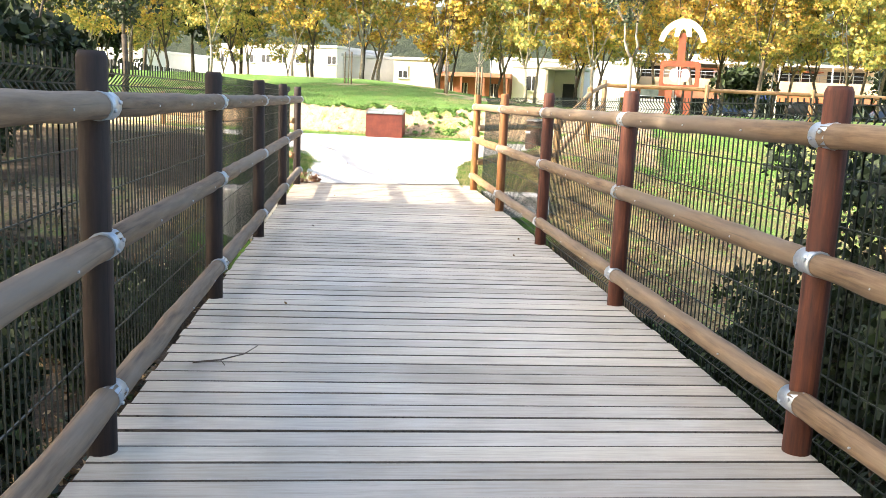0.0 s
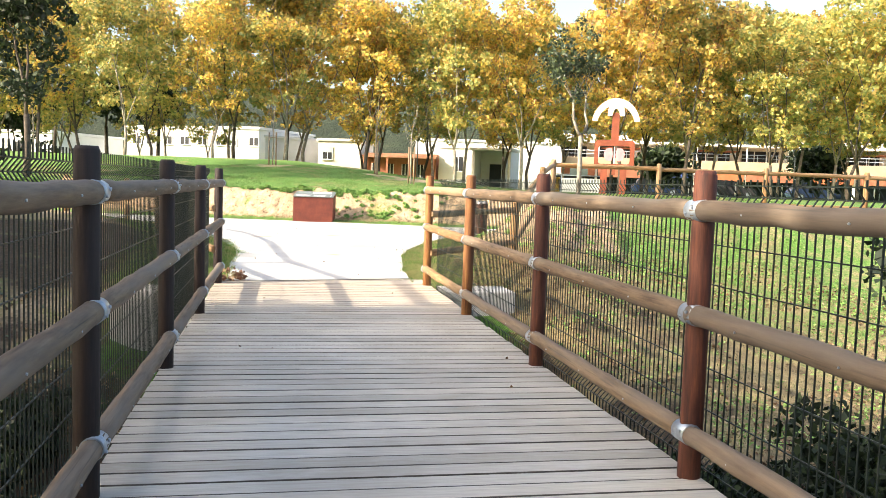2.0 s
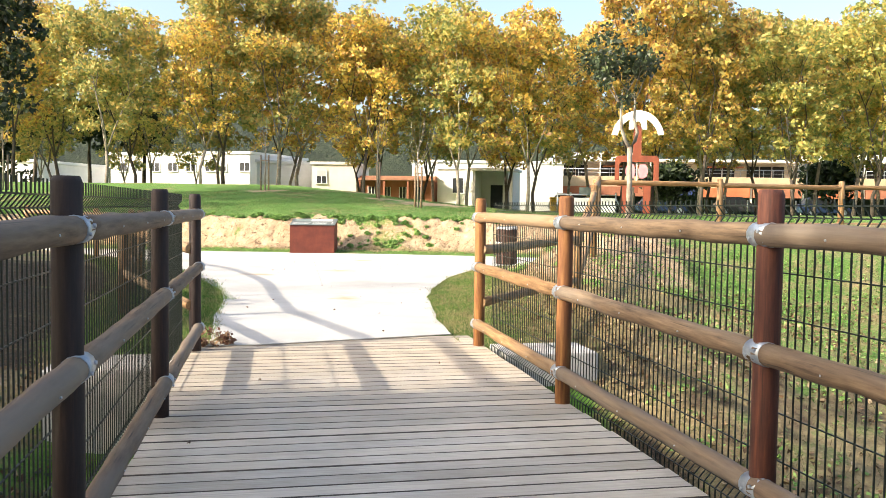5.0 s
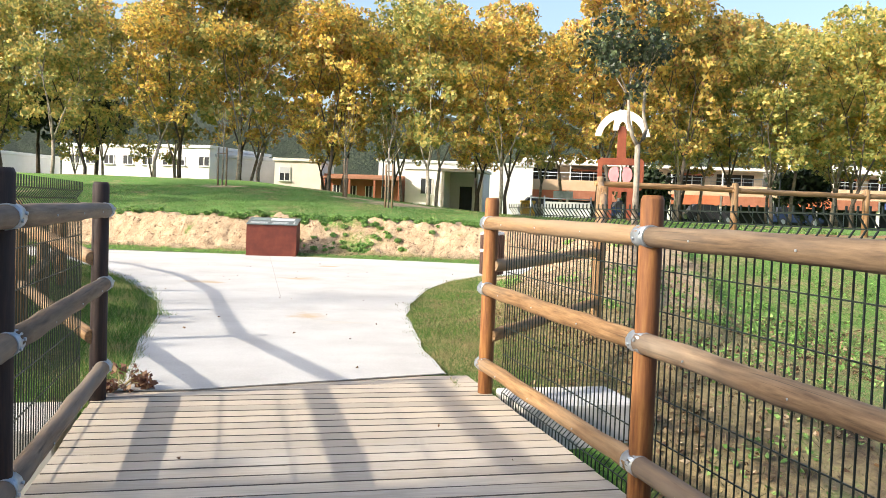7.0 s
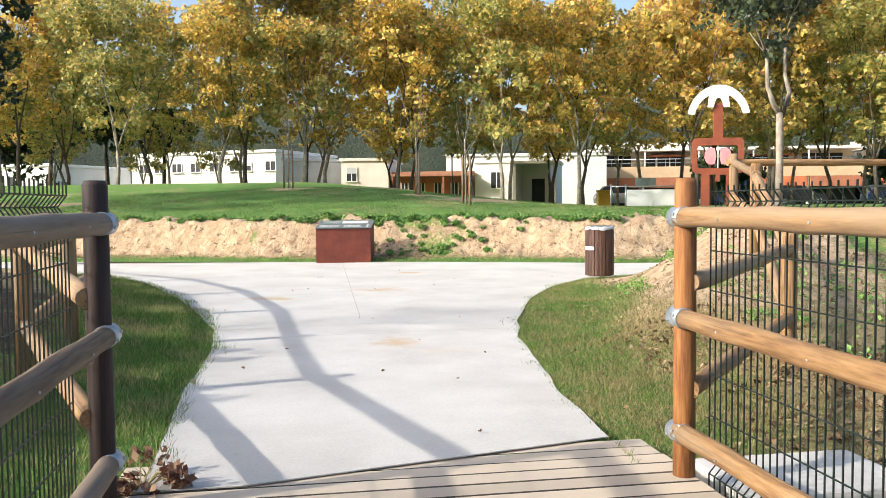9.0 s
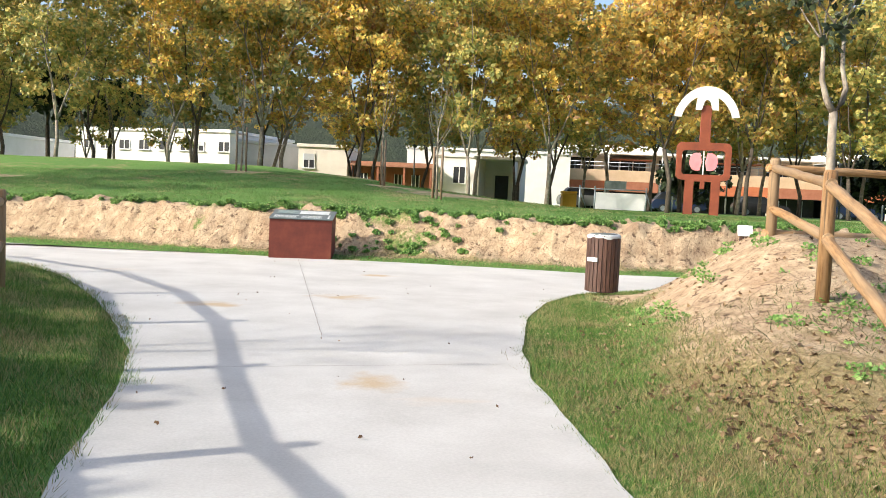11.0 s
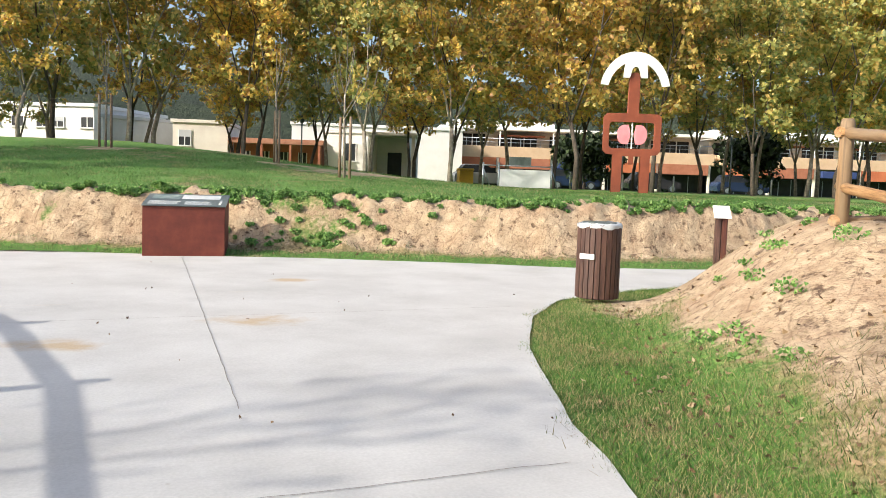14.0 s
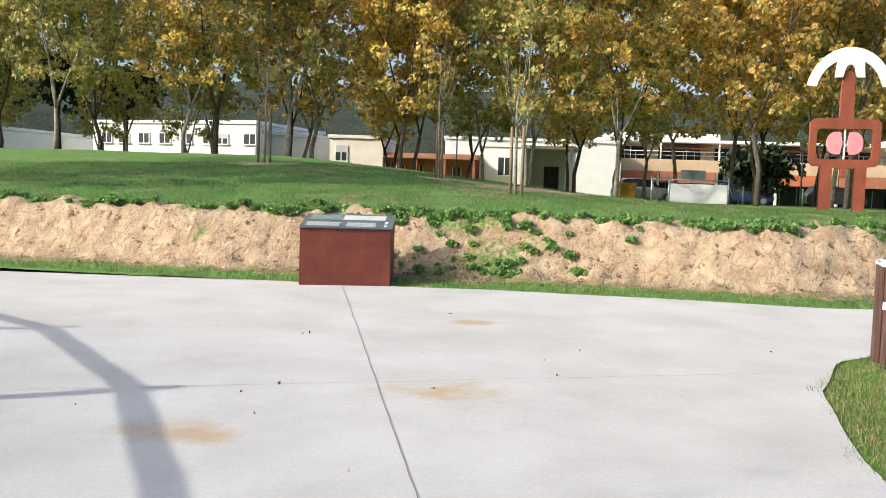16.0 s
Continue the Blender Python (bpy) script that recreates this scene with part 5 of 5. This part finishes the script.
# ---- grass ----
def grass(name, points, height, mat, label, seed, spread=0.5):
    rng = np.random.default_rng(seed)
    n = len(points)
    p = np.array(points)
    a = rng.uniform(0, 2 * math.pi, n)
    h = height * rng.uniform(0.45, 1.3, n)
    w = 0.0016 + 0.024 * h
    side = np.stack([np.cos(a) * w, np.sin(a) * w, np.zeros(n)], 1)
    lean = np.stack([rng.normal(0, spread, n) * h, rng.normal(0, spread, n) * h, h], 1)
    v = np.stack([p - side, p + side, p + lean * 0.6 + side * 0.6, p + lean], 1).reshape(-1, 3)
    idx = np.arange(n)[:, None] * 4
    faces = np.concatenate([idx + np.array([[0, 1, 2]]), idx + np.array([[0, 2, 3]])], 1).reshape(-1, 3)
    me = bpy.data.meshes.new(name)
    me.vertices.add(n * 4)
    me.vertices.foreach_set("co", v.ravel())
    me.loops.add(n * 6)
    me.loops.foreach_set("vertex_index", faces.ravel())
    me.polygons.add(n * 2)
    me.polygons.foreach_set("loop_start", np.arange(n * 2) * 3)
    me.update(calc_edges=True)
    return tagged(part(name, me, mat), label, "grass", kind="stuff")


def scatter(n, x0, x1, y0, y1, keep, seed):
    rng = np.random.default_rng(seed)
    x, y = rng.uniform(x0, x1, n), rng.uniform(y0, y1, n)
    h, bare, dry = ground_shape(x, y)
    d = y - far_edge(x)
    m = keep(x, y, h, bare, dry, d, rng.random(n))
    return np.stack([x, y, h - 0.01], 1)[m]


ragged = lambda y, k: 0.2 * np.clip(wobble(0 * y + k, y, 2.3), 0, 1) + 0.12 * np.clip(wobble(0 * y + k, y, 7.0), 0, 1)
verge_r = lambda x, y, h, bare, dry, d, u: (x > right_edge(y) + 0.01 - ragged(y, 3.0) * u) & (d < 0) & (x - right_edge(y) < 0.5 + 1.1 * u) & (bare < 0.2 + 0.5 * u)
dry_r = lambda x, y, h, bare, dry, d, u: (x > right_edge(y) + 0.4) & (d < 0) & (bare + u * 0.9 < 0.95)
verge_l = lambda x, y, h, bare, dry, d, u: (x < left_edge(y) + 0.01 + 1.4 * ragged(y, 8.0) * u) & (d < 0) & (left_edge(y) - x < 1.0 + 0.6 * u)
verge_f = lambda x, y, h, bare, dry, d, u: (d > -0.05 * u) & (d < 0.3 + 0.45 * u)
lip = lambda x, y, h, bare, dry, d, u: (d > 1.25) & (d < 2.2) & (u < 0.9)
grass("verge_grass", scatter(480000, 1.4, 7.5, 12.7, 22.6, verge_r, 1), 0.042, BLADES, "green verge grass beside the path", 11)
grass("dry_grass", scatter(130000, 1.9, 8.5, 12.5, 22.0, dry_r, 2), 0.028, DRY_BLADES, "dry straw-coloured grass on the dike", 12, 0.9)
grass("dry_grass", scatter(110000, 1.4, 3.4, 12.7, 18.0, lambda x, y, h, bare, dry, d, u: (x > right_edge(y) + 0.01) & (u < 0.9 * (1 - smooth01(14.5, 18, y)) + 0.1), 9), 0.026, DRY_BLADES, "dry straw-coloured grass at the path edge", 19, 0.9)
grass("verge_grass", scatter(210000, -4.5, -0.6, 12.9, 24.5, verge_l, 3), 0.06, BLADES, "green verge grass beside the path", 13)
grass("verge_grass", scatter(60000, -6, 14, 23.5, 29.5, verge_f, 4), 0.075, LAWN_BLADES, "short verge grass at the foot of the bank", 14)
rl = np.random.default_rng(21)
clumps = []
for _ in range(1150):
    x = rl.uniform(-9, 15)
    d = 1.22 + abs(rl.normal(0, 0.3))
    y = float(far_edge(x)) + d
    if noise.noise(Vector((x * 0.8, 2, 0))) + rl.normal(0, 0.3) < -0.05:
        continue
    clumps.append((x, y, ground_height(x, y) + 0.02, rl.uniform(0.04, 0.11)))
for _ in range(80):
    x = rl.normal(2.6, 0.55)
    y = float(far_edge(x)) + rl.uniform(0.6, 1.5)
    clumps.append((x, y, ground_height(x, y) + 0.02, rl.uniform(0.04, 0.1)))
LOW_PLANTS = leaf_material("low_plant_leaves", [(0.0, (0.07, 0.17, 0.035)), (0.5, (0.19, 0.38, 0.09)), (1.0, (0.34, 0.52, 0.17))], 0.6, 0.4)
tagged(part("lip_plants", leaf_cloud("lip_plants", clumps, 70000, 0.026, 33, 0.6), LOW_PLANTS), "low leafy plants along the top of the cut bank", "plants", kind="stuff")
clumps = []
for _ in range(60):
    x, y = rl.uniform(3.4, 7.0), rl.uniform(15.2, 20.0)
    if x > float(right_edge(y)) + 1.2:
        clumps.append((x, y, ground_height(x, y) + 0.02, rl.uniform(0.05, 0.16)))
tagged(part("dike_weeds", leaf_cloud("dike_weeds", clumps, 3500, 0.018, 34, 0.4), LOW_PLANTS), "small green weeds on the earth dike", "weeds", kind="stuff")
grass("lawn_grass", scatter(300000, -10, 16, 25.5, 36, lambda x, y, h, bare, dry, d, u: (d > 1.2) & (bare < 0.4) & (wobble(x, y, 1.3, 7.0) + 0.9 * u > 0.1), 5), 0.05, LAWN_BLADES, "short green lawn grass above the bank", 15, 0.6)
grass("dry_verge_grass", scatter(80000, -6, 14, 23.5, 29.5, lambda x, y, h, bare, dry, d, u: (d > 0.08) & (d < 0.66 + 0.25 * u * u) & (u < 0.95), 7), 0.05, FOOT_BLADES, "dry brown grass at the foot of the bank", 17, 0.9)
grass("slope_grass", scatter(40000, 1.9, 9.5, 4.0, 17.5, lambda x, y, h, bare, dry, d, u: (u < 0.9) & (y > 8.8 + 0.9 * u) & ((x > 2.7 + 0.5 * u) | (y > 12.3)), 6), 0.07, SLOPE_BLADES, "dry grass on the slope beside the bridge", 16, 0.9)


# ---- fallen leaves and green weeds beside the bridge ----
def strewn(name, n, x0, x1, y0, y1, size, seed, mat, label, category, lift=0.012, keep=None):
    rng = np.random.default_rng(seed)
    x, y = rng.uniform(x0, x1, n), rng.uniform(y0, y1, n)
    w = wobble(x, y, 0.9, 4.4) + 0.6 * wobble(x, y, 3.0, 1.4)
    m = w + rng.normal(0, 0.35, n) > 0.0
    if keep is not None:
        m &= keep(x, y)
    x, y = x[m], y[m]
    pts = np.stack([x, y, ground_shape(x, y)[0] + lift, np.full(len(x), lift)], 1)
    return tagged(part(name, leaf_cloud(name, pts, len(pts), size, seed, 0.6, (0, 0, 1.1)), mat), label, category, kind="stuff")


DEAD_LEAF = leaf_material("dead_leaf", [(0.0, (0.07, 0.04, 0.022)), (0.4, (0.2, 0.12, 0.06)), (0.75, (0.38, 0.27, 0.15)), (1.0, (0.52, 0.42, 0.27))], 0.8, 0.15)
strewn("fallen_leaves", 26000, -7.5, -1.0, -2.0, 13.0, 0.035, 51, DEAD_LEAF, "brown fallen leaves lying in the stream bed", "leaves")
strewn("fallen_leaves", 15000, 2.4, 9.0, 8.8, 16.0, 0.03, 52, DEAD_LEAF, "brown fallen leaves on the slope beside the bridge", "leaves")
strewn("fallen_leaves", 2600, 2.6, 6.5, 14.0, 20.5, 0.022, 53, DEAD_LEAF, "brown fallen leaves on the earth dike", "leaves", keep=lambda x, y: x > right_edge(y) + 0.5)
strewn("fallen_leaves", 900, 1.8, 3.4, 12.9, 18.5, 0.022, 54, DEAD_LEAF, "brown fallen leaves on the verge", "leaves", keep=lambda x, y: x > right_edge(y) + 0.15)
strewn("slope_weeds", 18000, 2.4, 9.5, 9.4, 17.0, 0.024, 55, LOW_PLANTS, "low green weeds on the slope beside the bridge", "weeds", 0.03, keep=lambda x, y: (y < 12.3) | (x > right_edge(y) + 2.0))
strewn("bed_weeds", 7000, -6.5, -1.1, 2.0, 13.0, 0.035, 56, YOUNG_LEAVES, "low green weeds in the stream bed", "weeds", 0.03)
strewn("bank_litter", 6500, -8.0, 13.0, 24.0, 30.0, 0.028, 57, DEAD_LEAF, "dry brown litter at the foot of the bank", "leaves", keep=lambda x, y: (y - far_edge(x) > 0.25) & (y - far_edge(x) < 0.75))


# ---- small things on deck and path ----
def twig(x, y):
    bm = bmesh.new()
    add_tube(bm, [(0, 0, 0.008), (0.12, 0.03, 0.012), (0.22, 0.1, 0.02), (0.27, 0.2, 0.03)], [0.005, 0.004, 0.003, 0.002], 5)
    add_tube(bm, [(0.12, 0.03, 0.012), (0.15, -0.04, 0.008)], [0.003, 0.002], 5)
    bmesh.ops.recalc_face_normals(bm, faces=bm.faces)
    tagged(part("twig", bm, DARK_BARK, m=pose(x, y, 0)), "thin dry forked twig lying on the deck", "twig")


twig(-0.72, 4.55)


def dry_weed(x, y, seed):
    """A withered tuft at the foot of a post."""
    rng = random.Random(seed)
    clumps = []
    ob = thing("dry_weed", x, y, max(ground_height(x, y), 0.0), 0, label="withered reddish weed at the foot of the railing", category="weed")
    for k in range(16):
        bm = bmesh.new()
        a, l = rng.uniform(0, 6.28), rng.uniform(0.07, 0.2)
        e = Vector((l * math.cos(a), l * math.sin(a), l * rng.uniform(0.1, 0.7)))
        add_tube(bm, [(0, 0, 0), e * 0.5 + Vector((0, 0, 0.03)), e], [0.004, 0.003, 0.0015], 4)
        clumps.append((e.x, e.y, max(e.z, 0.03), 0.05))
        bmesh.ops.recalc_face_normals(bm, faces=bm.faces)
        part("stem", bm, DRY_BLADES, ob)
    part("leaves", leaf_cloud("leaves", clumps, 260, 0.025, seed), leaf_material("withered_leaves", [(0.0, (0.12, 0.05, 0.03)), (0.6, (0.25, 0.12, 0.07)), (1.0, (0.4, 0.28, 0.16))], 0.7, 0.2), ob)


dry_weed(-0.74, 12.95, 5)

rf = np.random.default_rng(8)
pts = [(rf.uniform(-1.5, 4.0), rf.uniform(13.3, 25.0)) for _ in range(80)]
pts = [(x, y, path_level(y) + 0.019, 0.012) for x, y in pts if left_edge(y) < x < right_edge(y) and y < far_edge(x)]
pts += [(rf.uniform(-0.8, 1.6), rf.uniform(0.5, 12.5), 0.012, 0.01) for _ in range(26)]
tagged(part("fallen_leaves", leaf_cloud("fallen_leaves", pts, len(pts), 0.012, 9, 0.1), leaf_material("fallen_leaf", [(0.0, (0.08, 0.045, 0.025)), (0.7, (0.2, 0.11, 0.05)), (1.0, (0.35, 0.22, 0.1))], 0.8, 0.1)), "small fallen leaves scattered on path and deck", "leaves", kind="stuff")
